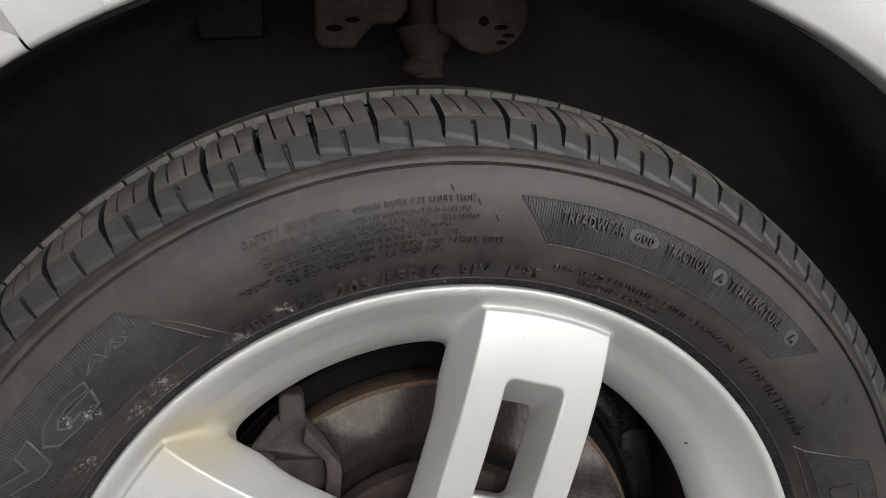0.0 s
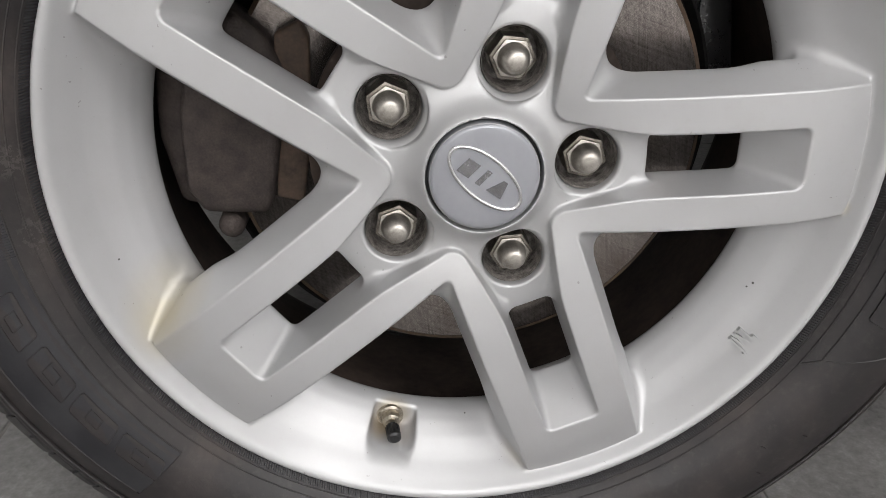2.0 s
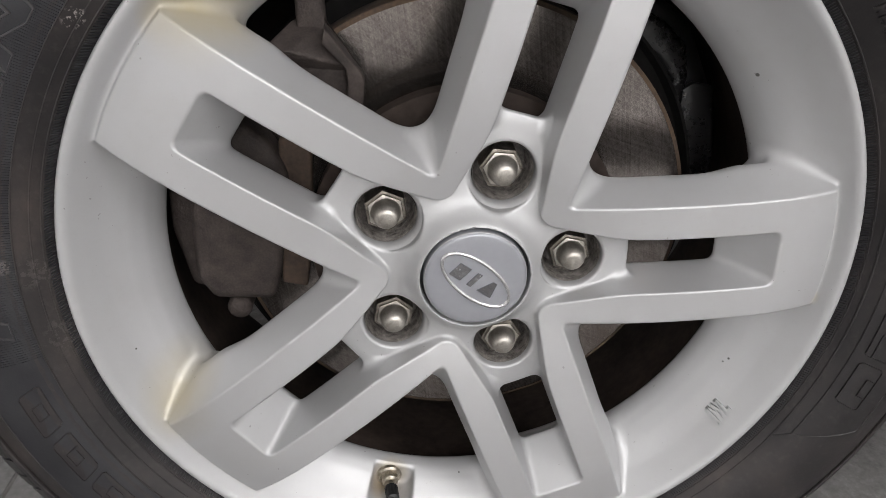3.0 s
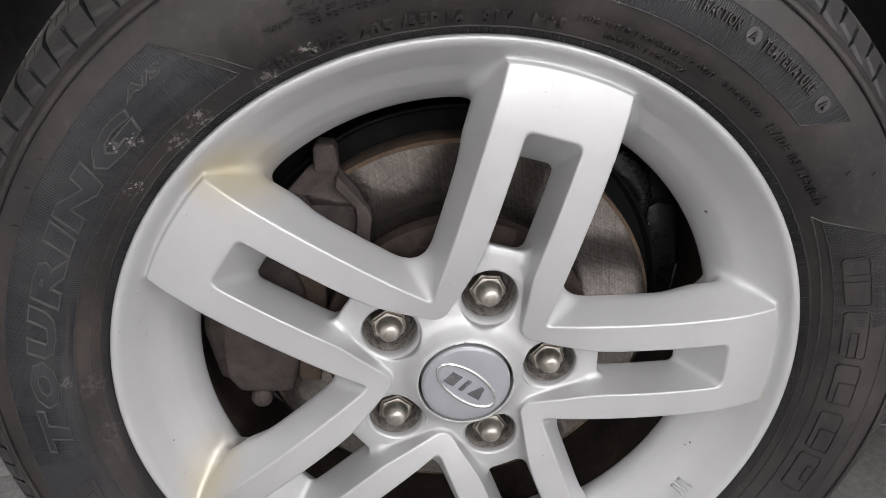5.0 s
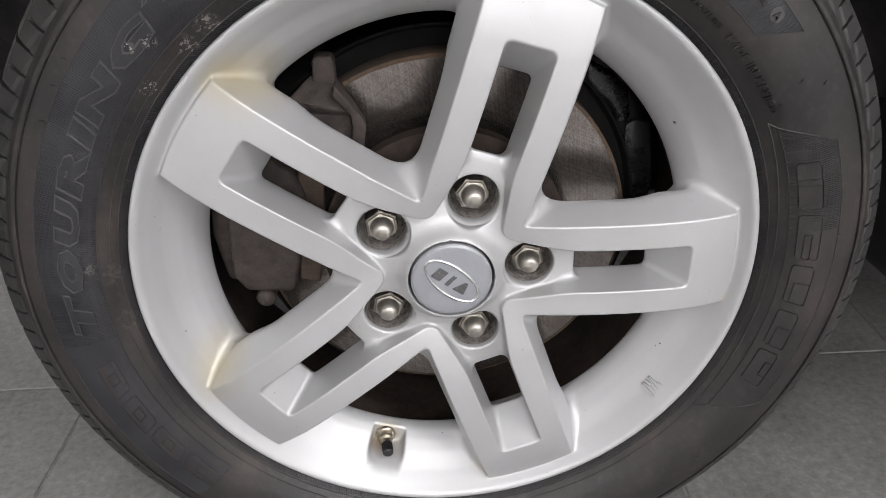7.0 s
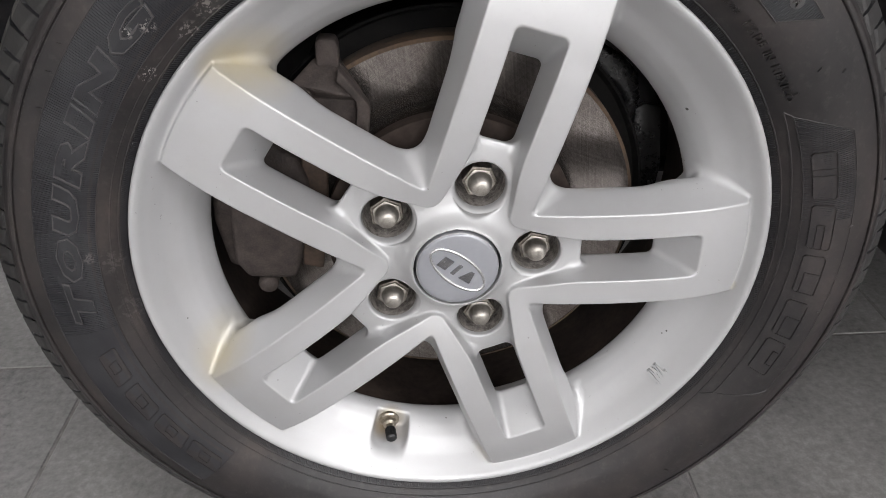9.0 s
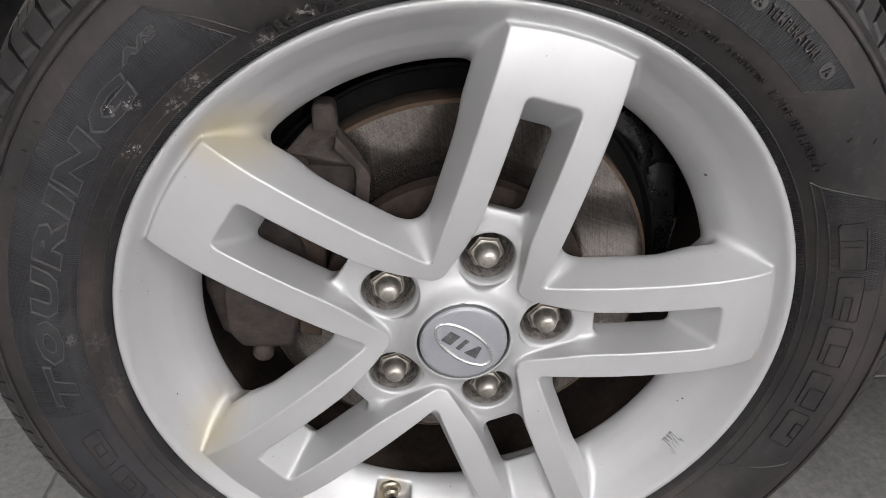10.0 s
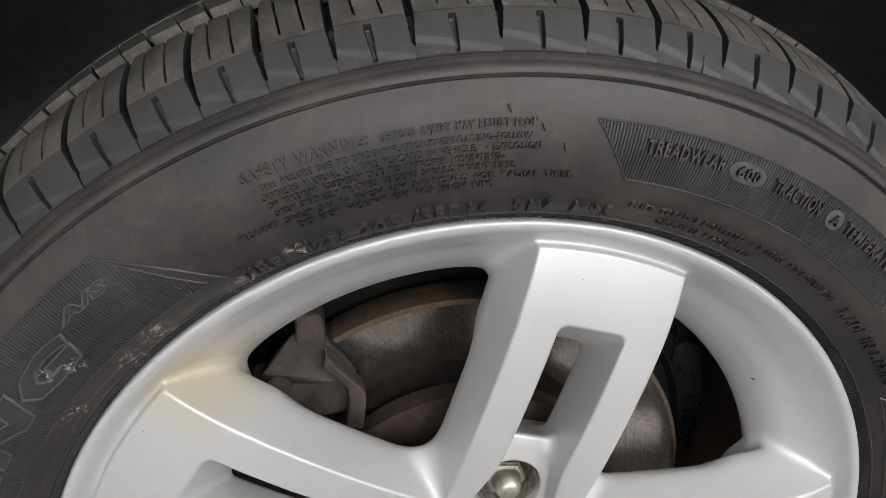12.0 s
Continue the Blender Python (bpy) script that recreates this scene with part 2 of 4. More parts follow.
def tile_stone():
    m, n, l, b = material("grey_porcelain_tile", (0.22, 0.21, 0.20), 0.5)
    oi = n.new("ShaderNodeObjectInfo")
    cloud = noise_node(n, l, 5, 6, 0.6, "Object")
    fine = noise_node(n, l, 110, 5, 0.75, "Object")
    base = ramp(n, l, math_node(n, l, "ADD", math_node(n, l, "MULTIPLY", cloud, 0.5), math_node(n, l, "MULTIPLY", fine, 0.5)),
                [(0.36, (0.10, 0.097, 0.094)), (0.45, (0.175, 0.169, 0.165)), (0.55, (0.235, 0.227, 0.221)), (0.66, (0.34, 0.33, 0.32))])
    hs = n.new("ShaderNodeHueSaturation")
    l.new(base, hs.inputs["Color"])
    l.new(math_node(n, l, "ADD", math_node(n, l, "MULTIPLY", oi.outputs["Random"], 0.12), 0.94), hs.inputs["Value"])
    speck = math_node(n, l, "GREATER_THAN", noise_node(n, l, 480, 2), 0.79)
    l.new(mix(n, l, math_node(n, l, "MULTIPLY", speck, 0.4), hs.outputs["Color"], (0.5, 0.48, 0.46)), b.inputs["Base Color"])
    l.new(math_node(n, l, "ADD", math_node(n, l, "MULTIPLY", cloud, 0.25), 0.35), b.inputs["Roughness"])
    bump(n, l, b, fine, 0.15, 0.0006)
    return m


M_TILE = tile_stone()
M_GROUT = varied("grey_grout", (0.13, 0.122, 0.116), (0.24, 0.228, 0.22), 60, 0.9, bump_scale=300)


# ---- mesh helpers ----
def mesh_of(name, verts, faces, mat, smooth=True, normals=None):
    me = bpy.data.meshes.new(name)
    me.from_pydata([tuple(v) for v in verts] if not isinstance(verts, np.ndarray) else verts.tolist(), [],
                   faces if not isinstance(faces, np.ndarray) else faces.tolist())
    me.update()
    me.materials.append(mat)
    me.polygons.foreach_set("use_smooth", [smooth] * len(me.polygons))
    if normals is not None:
        me.normals_split_custom_set_from_vertices(normals.tolist())
    return me


def bm_mesh(name, bm, mat, smooth=False):
    bmesh.ops.recalc_face_normals(bm, faces=bm.faces)
    me = bpy.data.meshes.new(name)
    bm.to_mesh(me)
    bm.free()
    me.materials.append(mat)
    if smooth:
        me.polygons.foreach_set("use_smooth", [True] * len(me.polygons))
        me.set_sharp_from_angle(angle=radians(38))
    return me


def part(name, me, parent, label="", basis=None):
    ob = new(name, me)
    ob.parent = parent
    if basis is not None:
        ob.matrix_basis = basis
    if label:
        ob["label"] = label
    return ob


HUB = Matrix.Translation((0, 0, WH))


def lathe(name, profile, mat, n=180, closed=False, start=0.0, end=360.0):
    """Revolves (r, y) round the wheel's axis."""
    full = abs(end - start - 360) < 1e-6
    count = n if full else n + 1
    angles = np.radians(start + (end - start) * np.arange(count) / n)
    p = np.array(profile)
    verts = np.stack([np.outer(np.cos(angles), p[:, 0]), np.broadcast_to(p[:, 1], (count, len(p))), np.outer(np.sin(angles), p[:, 0])], -1).reshape(-1, 3)
    k = len(p)
    faces = []
    for i in range(n):
        j = (i + 1) % count
        for s in range(k if closed else k - 1):
            t = (s + 1) % k
            faces.append((i * k + s, j * k + s, j * k + t, i * k + t))
    me = mesh_of(name, verts, faces, mat)
    me.set_sharp_from_angle(angle=radians(40))
    return me


def prism(bm, outline, y0, y1, bevel=0.0, segments=2):
    """A plate: outline of (x, z), from depth y0 to y1, with its edges rounded."""
    made = bmesh.new()
    a = [made.verts.new((x, y0, z)) for x, z in outline]
    c = [made.verts.new((x, y1, z)) for x, z in outline]
    made.faces.new(a)
    made.faces.new(c[::-1])
    for i in range(len(outline)):
        j = (i + 1) % len(outline)
        made.faces.new((a[i], c[i], c[j], a[j]))
    bmesh.ops.recalc_face_normals(made, faces=made.faces)
    if bevel:
        bmesh.ops.bevel(made, geom=list(made.edges), offset=bevel, segments=segments, affect="EDGES", profile=0.6)
    tmp = bpy.data.meshes.new("tmp")
    made.to_mesh(tmp)
    made.free()
    bm.from_mesh(tmp)
    bpy.data.meshes.remove(tmp)


def box(bm, lo, hi, bevel=0.0, segments=2):
    prism(bm, [(lo[0], lo[2]), (hi[0], lo[2]), (hi[0], hi[2]), (lo[0], hi[2])], lo[1], hi[1], bevel, segments)


def rod(bm, a, b, r0, r1=None, n=20):
    a, b = Vector(a), Vector(b)
    m = Matrix.Translation((a + b) / 2) @ (b - a).to_track_quat("Z", "Y").to_matrix().to_4x4()
    bmesh.ops.create_cone(bm, cap_ends=True, segments=n, radius1=r0, radius2=r0 if r1 is None else r1, depth=(b - a).length, matrix=m)


def ball(bm, at, r, scale=(1, 1, 1), n=16):
    bmesh.ops.create_uvsphere(bm, u_segments=n, v_segments=n // 2, radius=r, matrix=Matrix.Translation(at) @ Matrix.Diagonal((*scale, 1)))


def smin(a, b, k):
    h = np.maximum(k - np.abs(a - b), 0) / k
    return np.minimum(a, b) - h * h * k * 0.25


def smax(a, b, k):
    return -smin(-a, -b, k)


def surface(f, lo, hi, h):
    """Meshes the zero level of f(x, y, z) and gives vertices, quads and normals."""
    axes = [np.arange(lo[i], hi[i] + h, h, dtype=np.float32) for i in range(3)]
    nx, ny, nz = (len(a) for a in axes)
    val = np.empty((nx, ny, nz), np.float32)
    for i in range(0, nx, 24):
        val[i:i + 24] = f(axes[0][i:i + 24, None, None], axes[1][None, :, None], axes[2][None, None, :])
    ins = val < 0
    cell = np.zeros((nx - 1, ny - 1, nz - 1), np.int8)
    for a in (0, 1):
        for b in (0, 1):
            for c in (0, 1):
                cell += ins[a:nx - 1 + a, b:ny - 1 + b, c:nz - 1 + c]
    live = (cell > 0) & (cell < 8)
    ids = np.full(live.shape, -1, np.int64)
    at = np.argwhere(live)
    ids[live] = np.arange(len(at))
    total, hits = np.zeros((len(at), 3)), np.zeros(len(at))
    i, j, k = at.T
    corners = [(a, b, c) for a in (0, 1) for b in (0, 1) for c in (0, 1)]
    for p in corners:
        for axis in range(3):
            if p[axis]:
                continue
            q = list(p)
            q[axis] = 1
            v0, v1 = val[i + p[0], j + p[1], k + p[2]], val[i + q[0], j + q[1], k + q[2]]
            cross = (v0 < 0) != (v1 < 0)
            t = np.where(cross, v0 / np.where(cross, v0 - v1, 1), 0)
            pos = np.tile(np.array(p, float), (len(at), 1))
            pos[:, axis] = t
            total += pos * cross[:, None]
            hits += cross
    verts = np.array(lo) + (at + total / hits[:, None]) * h
    quads = []
    for axis in range(3):
        o1, o2 = (axis + 1) % 3, (axis + 2) % 3
        sl0, sl1 = [slice(None)] * 3, [slice(None)] * 3
        sl0[axis], sl1[axis] = slice(0, -1), slice(1, None)
        e0, e1 = ins[tuple(sl0)], ins[tuple(sl1)]
        e = np.argwhere(e0 != e1)
        ok = (e[:, o1] > 0) & (e[:, o2] > 0) & (e[:, o1] < val.shape[o1] - 1) & (e[:, o2] < val.shape[o2] - 1)
        e = e[ok]
        flip = ~e0[tuple(e.T)]
        ring = []
        for d1, d2 in ((-1, -1), (0, -1), (0, 0), (-1, 0)):
            c = e.copy()
            c[:, o1] += d1
            c[:, o2] += d2
            ring.append(ids[tuple(c.T)])
        ring = np.stack(ring, 1)
        ring[flip] = ring[flip][:, ::-1]
        quads.append(ring)
    quads = np.concatenate(quads)

    def grad(v):
        e = h * 0.25
        g = np.stack([f(*(v + d).T) - f(*(v - d).T) for d in np.eye(3) * e], 1) / (2 * e)
        return g

    for _ in range(3):
        g = grad(verts)
        step = (f(*verts.T) / np.maximum((g * g).sum(1), 0.2))[:, None] * g
        verts -= np.clip(step, -h * 0.6, h * 0.6)
    g = grad(verts)
    g /= np.maximum(np.linalg.norm(g, axis=1), 1e-9)[:, None]
    return verts, quads, g


# ---- the wheel ----
car_wheel = tagged(new("wheel_assembly"), "silver five-spoke alloy car wheel with black tyre on tiled floor", "wheel assembly")


def smooth(x, lo, hi):
    t = np.clip((x - lo) / (hi - lo), 0, 1)
    return t * t * (3 - 2 * t)


def table(points, sigma=1.2):
    """A smooth curve through (place, value) steps, in millimetres."""
    p = np.array(points, float)
    x = np.arange(p[0, 0] - 8, p[-1, 0] + 8, 0.2)
    y = np.interp(x, p[:, 0], p[:, 1])
    y[x < p[0, 0]] = p[0, 1] + (x[x < p[0, 0]] - p[0, 0]) * (p[1, 1] - p[0, 1]) / (p[1, 0] - p[0, 0])
    y[x > p[-1, 0]] = p[-1, 1] + (x[x > p[-1, 0]] - p[-1, 0]) * (p[-1, 1] - p[-2, 1]) / (p[-1, 0] - p[-2, 0])
    w = np.exp(-0.5 * (np.arange(-30, 31) * 0.2 / sigma) ** 2)
    pad = np.concatenate([y[0] + (np.arange(-30, 0)) * (y[1] - y[0]), y, y[-1] + np.arange(1, 31) * (y[-1] - y[-2])])
    return x, np.convolve(pad, w / w.sum(), "valid")


DISH = table([(160, 55), (174, 38), (181, 28.7), (188, 21.2), (195, 15.0), (199, 11.2), (205, 4.5), (208.7, 0.6), (211.4, -2.4), (213.6, -3.8), (216, -4.0), (219, -3.4)], 0.9)
HUB_TOP = table([(0, -6), (30, -6.0), (32, -5.2), (35, -0.8), (39, 3.4), (44, 5.8), (52, 7.6), (62, 8.8), (76, 9.6), (86, 10.8), (92, 12.8), (98, 17.0)], 1.5)
FACE = table([(30, 6), (49, 1.8), (58, -0.9), (68, -3.2), (80, -5.2), (95, -7.0), (110, -8.2), (130, -9.0), (150, -9.0), (170, -7.8), (182, -6.0), (192, -3.8), (204, 0.0), (214, 4.0)], 4.0)
VALVE = 252.2


def rim_field(x, y, z):
    """The cast wheel in millimetres: spokes with pockets, hub and dish."""
    r = np.sqrt(x * x + z * z)
    ang = np.arctan2(z, x)
    fold = np.mod(ang - PHASE + radians(36), radians(72)) - radians(36)
    u, v = r * np.cos(fold), np.abs(r * np.sin(fold))
    face = np.interp(r, *FACE)
    deep = y - face
    past = deep - 26
    half = 36.3 + 0.36 * deep - (0.60 - 0.42 * smooth(r, 132, 160)) * (past + np.sqrt(past * past + 10))
    u2, v2 = u * math.cos(radians(72)) + v * math.sin(radians(72)), u * math.sin(radians(72)) - v * math.cos(radians(72))
    k = np.clip(5 + 0.68 * deep, 3, 23)
    flank = smin(v - half, np.abs(v2) - half, k)
    flare = 0.5 * (82 - u + np.sqrt((82 - u) ** 2 + 60))
    pocket = smax(v - (16.6 + 0.20 * flare - 0.11 * deep), u - (168.8 - 0.76 * deep), 5.5)
    spoke = smax(flank, -pocket, 1.2)
    spoke = smax(spoke, 47.3 - r, 3.0)
    spoke = smax(spoke, r - 203.3 - 0.15 * deep, 1.2)
    spoke = smax(spoke, -deep, 1.2)
    spoke = smax(spoke, deep - 33.0, 4.0)
    hub = smax((np.interp(r, *HUB_TOP) - y) * 0.92, np.minimum(r - 60, np.maximum(v - 26, u - 91.5 + 0.40 * (y - 11))), 3.0)
    hub = np.maximum(hub, y - 40)
    body = smin(spoke, hub, 2.0 + 5.0 * smooth(u, 74, 84) * (1 - smooth(v, 20, 27)))
    nut = np.sqrt((u - 57.15) ** 2 + v * v) - (17.0 + 2.6 * np.exp(-np.maximum(y - 7.6, 0) / 2.2))
    body = smax(body, -np.maximum(nut, y - 36), 1.4)
    body = smax(body, -np.maximum(np.abs(r - 29.4) - 0.95, y - 3), 0.8)
    dish = (np.interp(r, *DISH) - y) * 0.75
    dish = np.maximum(dish, (y - np.interp(r, *DISH) - 26) * 0.75)
    dish = smax(dish, 173.0 - r, 5.0)
    dish = smax(dish, r - 217.3, 2.0)
    a = ang - radians(VALVE)
    along, across = r * np.cos(a), r * np.sin(a)
    seat = smax(smax(np.abs(across - 1.2) - (16.2 - 0.10 * (y - 8)), along - (201.0 - 0.42 * (y - 8)), 9.0), y - 35, 3.0)
    seat = np.maximum(seat, 150 - along)
    body = smin(body, dish, 4.0 + 0.28 * np.clip(y - 4, 0, 20))
    wide = 39.5 - 14 * (1 - smooth(r, 148, 173))
    side = np.minimum(v, np.abs(v2)) - wide
    web = smin(smin(v - wide, np.abs(v2) - wide, 12.0), 174.5 - r, 12.0)
    front = np.minimum(np.interp(r, *DISH), 43) + 4 - 26 * np.exp(-np.maximum(side, 0) / 7)
    web = smax(smax(web, (front - y) * 0.8, 5.0), y - 40, 3.0)
    web = smax(smax(web, 150 - r, 14.0), r - 178, 7.0)
    body = smin(body, web, 4.0)
    body = smax(body, -seat, 2.0)
    return smax(body, y - 45, 3.0)


verts, quads, normals = surface(rim_field, (-219.5, -10, -219.5), (219.5, 47.0, 219.5), 0.95)
me = mesh_of("alloy_rim", verts * 0.001, quads, M_RIM, True, normals)
alloy_rim = part("alloy_rim", me, car_wheel, "silver painted cast alloy rim with yellowed stains", HUB)
part("rim_barrel", lathe("rim_barrel", [(0.186, 0.040), (0.181, 0.052), (0.184, 0.075), (0.190, 0.11), (0.196, 0.15), (0.206, 0.172), (0.214, 0.176)], M_BARREL), car_wheel,
     "brown dusty inside of the rim", HUB)


# tyre: the sidewall's height over its radius
SIDE = table([(214, 7), (216.5, 1.5), (219, -2.2), (222, -5.5), (228, -11), (236, -16.2), (246, -19.3), (256, -20.2), (266, -19.2), (274, -16.8), (281, -13.4), (288, -9.3), (295, -4.5), (301, 0.6), (305, 5.5), (308, 12.0)], 1.0)


def side_y(r):
    return np.interp(r * 1000, *SIDE) / 1000


def on_side(theta, r, up):
    """A point on the outer sidewall: angle in degrees, radius and height over the rubber."""
    theta, r, up = np.broadcast_arrays(np.asarray(theta, float), np.asarray(r, float), np.asarray(up, float))
    slope = (side_y(r + 5e-4) - side_y(r - 5e-4)) / 1e-3
    ln = np.sqrt(1 + slope * slope)
    rr, yy = r + up * slope / ln, side_y(r) - up / ln
    a = np.radians(theta)
    return np.stack([rr * np.cos(a), yy, rr * np.sin(a)], -1)


outer = [(r / 1000, float(side_y(r / 1000))) for r in (215.5, 216.2, 217, 218, 219, 220.5, 222, 224, 226, 228, 231, 234, 237, 240, 244, 248, 252, 256, 260, 264, 268, 272, 275, 278, 279.4)]
ridge = [(0.2798, -0.0140), (0.2801, -0.0131), (0.2806, -0.0131), (0.2810, -0.0146), (0.2818, -0.0150), (0.2830, -0.0147), (0.2843, -0.0139), (0.2853, -0.0127), (0.2860, -0.0117), (0.2868, -0.0112), (0.2878, -0.0098)]
shoulder = [(0.2882, -0.0070), (0.2888, -0.002), (0.292, 0.005), (0.296, 0.012), (0.300, 0.018), (0.3025, 0.026), (0.304, 0.04), (0.3055, 0.065), (0.306, 0.087)]
half = outer + ridge + shoulder
mirror = [(r, 0.174 - y) for r, y in half[::-1][1:]]
tyre = part("tyre", lathe("tyre", half + mirror, M_RUBBER, 360), car_wheel, "dusty black rubber tyre with raised lettering", HUB)


def lug(rows, a0, a1, deep, lean=0.0, n=2, chamfer=0.0006):
    """One rubber lug between two angles (degrees) along the rows of (r, y), with walls of that depth and a softened edge."""
    verts, faces = [], []
    k = n + 3
    y_mid = rows[len(rows) // 2][1]
    for i, (r, y) in enumerate(rows):
        shift = lean * (y - y_mid) * 1000
        c = math.degrees(chamfer / r)
        columns = [(a0, -deep), (a0, -chamfer)] + [(a0 + c + (a1 - a0 - 2 * c) * j / (n - 1), 0.0) for j in range(n)] + [(a1, -chamfer), (a1, -deep)]
        j0, j1 = rows[max(i - 1, 0)], rows[min(i + 1, len(rows) - 1)]
        tr, ty = j1[0] - j0[0], j1[1] - j0[1]
        ln = math.hypot(tr, ty)
        nr, ny = ty / ln, -tr / ln
        for a, up in columns:
            aa = math.radians(a + shift)
            rr, yy = r + nr * up, y + ny * up
            verts.append((rr * math.cos(aa), yy, rr * math.sin(aa)))
    k = n + 4
    for i in range(len(rows) - 1):
        for j in range(k - 1):
            faces.append((i * k + j, i * k + j + 1, (i + 1) * k + j + 1, (i + 1) * k + j))
    for i in (0, len(rows) - 1):
        row = tuple(range(i * k, i * k + k))
        faces.append(row if i == 0 else row[::-1])
    return verts, faces


def joined(pieces):
    verts, faces = [], []
    for v, f in pieces:
        o = len(verts)
        verts += v
        faces += [tuple(i + o for i in q) for q in f]
    return verts, faces


BUTTRESS = [(287.2 + 0.4 * i, -10.5 + 0.297 * i + 0.0004 * i * i) for i in range(39)]
CROWN = [(302.75, 1.30), (303.0, 1.75), (303.3, 2.4), (303.8, 3.5), (304.4, 5.0), (305.0, 6.6), (305.8, 8.8), (306.6, 11.0), (307.4, 13.4), (308.4, 17.0), (309.4, 21.0),
         (310.3, 25.0), (311.2, 30.0), (312.2, 36.0), (313.0, 43.0), (310.0, 44.0), (306.0, 44.0)]
TREAD_LINE = np.array(BUTTRESS + CROWN) / 1000


def tread_block(pitch):
    """One shoulder block: half a groove at both ends, a crisp shoulder edge, a rounded slot in the buttress, two slits over the crown and a slanting foot."""
    n = int(pitch / 0.05)
    a = np.linspace(-pitch / 2, pitch / 2, n + 1)[:, None]
    r, y = TREAD_LINE[:, 0][None], TREAD_LINE[:, 1][None]
    d = np.gradient(TREAD_LINE, axis=0)
    d /= np.linalg.norm(d, axis=1)[:, None]
    edge = pitch / 2 - np.abs(a)
    wall = np.where(a > 0, 0.27, 0.17) * (0.30 + 0.70 * smooth(r, 0.2935, 0.3035))
    h = -0.0080 * smooth(r, 0.2925, 0.2960) * (1 - smooth(edge, wall, wall + 0.07))
    # the crown lies a little below the buttress's upper edge
    h = h - 0.0006 * smooth(r, 0.3025, 0.3029) * smooth(edge, wall + 0.02, wall + 0.1)
    slot = 0.10 + 0.10 * smooth(r, 0.2900, 0.2990)
    h = h - 0.0030 * smooth(r, 0.2892, 0.2915) * (1 - smooth(r, 0.3002, 0.3012)) * (1 - smooth(np.abs(a - 0.12 - (r - 0.295) * 12), slot, slot + 0.07))
    for at in (-pitch / 6, pitch / 6):
        h = h - 0.0034 * smooth(y, 0.0042 + 0.002 * (at > 0), 0.0054 + 0.002 * (at > 0)) * (1 - smooth(np.abs(a - at - (y - 0.01) * 12), 0.035, 0.085))
    foot = 0.2948 - 0.0062 * (pitch / 2 - a) / pitch
    h = h - 0.0009 * (1 - smooth(r, foot - 0.0012, foot + 0.0012)) * smooth(r, 0.2876, 0.2890)
    nr, ny = d[:, 1][None], -d[:, 0][None]
    rr, yy, aa = r + nr * h, y + ny * h + 0 * a, np.radians(a + 0 * r)
    verts = np.stack([rr * np.cos(aa), yy, rr * np.sin(aa)], -1).reshape(-1, 3)
    k = len(TREAD_LINE)
    faces = [(i * k + j, i * k + j + 1, (i + 1) * k + j + 1, (i + 1) * k + j) for i in range(n) for j in range(k - 1)]
    me = mesh_of("tread_block", verts, faces, M_TREAD, True)
    me.materials.append(M_BUTTRESS)
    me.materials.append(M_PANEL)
    # undusted cut faces: their darker rubber also carries the shade in the grooves
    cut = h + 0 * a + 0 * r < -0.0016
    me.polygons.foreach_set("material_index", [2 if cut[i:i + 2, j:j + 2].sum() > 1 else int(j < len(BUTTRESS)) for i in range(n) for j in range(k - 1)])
    me.set_sharp_from_angle(angle=radians(32))
    return me


SIZES = {"L": 6.3, "M": 5.62, "S": 5.12}
ORDER = "LSSSSMLLMMLL" * 4 + "LSSSSMLLMMLL"
ORDER = ORDER[:52] + "MLSMLSMMLSML"
blocks = {k: tread_block(p) for k, p in SIZES.items()}
angle, places = 127.4, []
while angle > 127.4 - 360 + 4.0:
    k = ORDER[len(places) % len(ORDER)]
    places.append((k, angle - SIZES[k] / 2, SIZES[k]))
    angle -= SIZES[k]
squeeze = 360 / (127.4 - angle)
for k, a, p in places:
    a = 127.4 - (127.4 - a) * squeeze
    part("tread_block", blocks[k], tyre, "", Matrix.Rotation(-radians(a), 4, "Y"))
# the three ribs further in
pieces = []
for y0, y1, step, skew in ((0.050, 0.072, 5.0, 0.05), (0.079, 0.101, 4.6, -0.05), (0.108, 0.129, 5.0, 0.05), (0.136, 0.166, 5.8, 0.0)):
    a = 0.0
    n = round(360 / step)
    for i in range(n):
        a0, a1 = 360 * i / n, 360 * (i + 1) / n
        rows = [(0.3178 - 1.6 * (y - 0.087) ** 2, y) for y in np.linspace(y0, y1, 4)]
        m = (a0 + a1) / 2
        pieces += [lug(rows, a0 + 0.25, m - 0.06, 0.006, skew, 2, 0.0004), lug(rows, m + 0.06, a1 - 0.05, 0.006, skew, 2, 0.0004)]
v, f = joined(pieces)
tagged(part("tread_rib", mesh_of("tread_rib", v, f, M_TREAD, False), tyre), kind="stuff")


# sidewall relief
def raised(outline, up, down=0.0006):
    """A raised field on the sidewall; outline of (angle, radius)."""
    p = np.array(outline)
    n = len(p)
    top, base = on_side(p[:, 0], p[:, 1], up), on_side(p[:, 0], p[:, 1], -down)
    return [tuple(v) for v in np.concatenate([top, base])], [tuple(range(n))] + [(i, i + n, (i + 1) % n + n, (i + 1) % n) for i in range(n)]


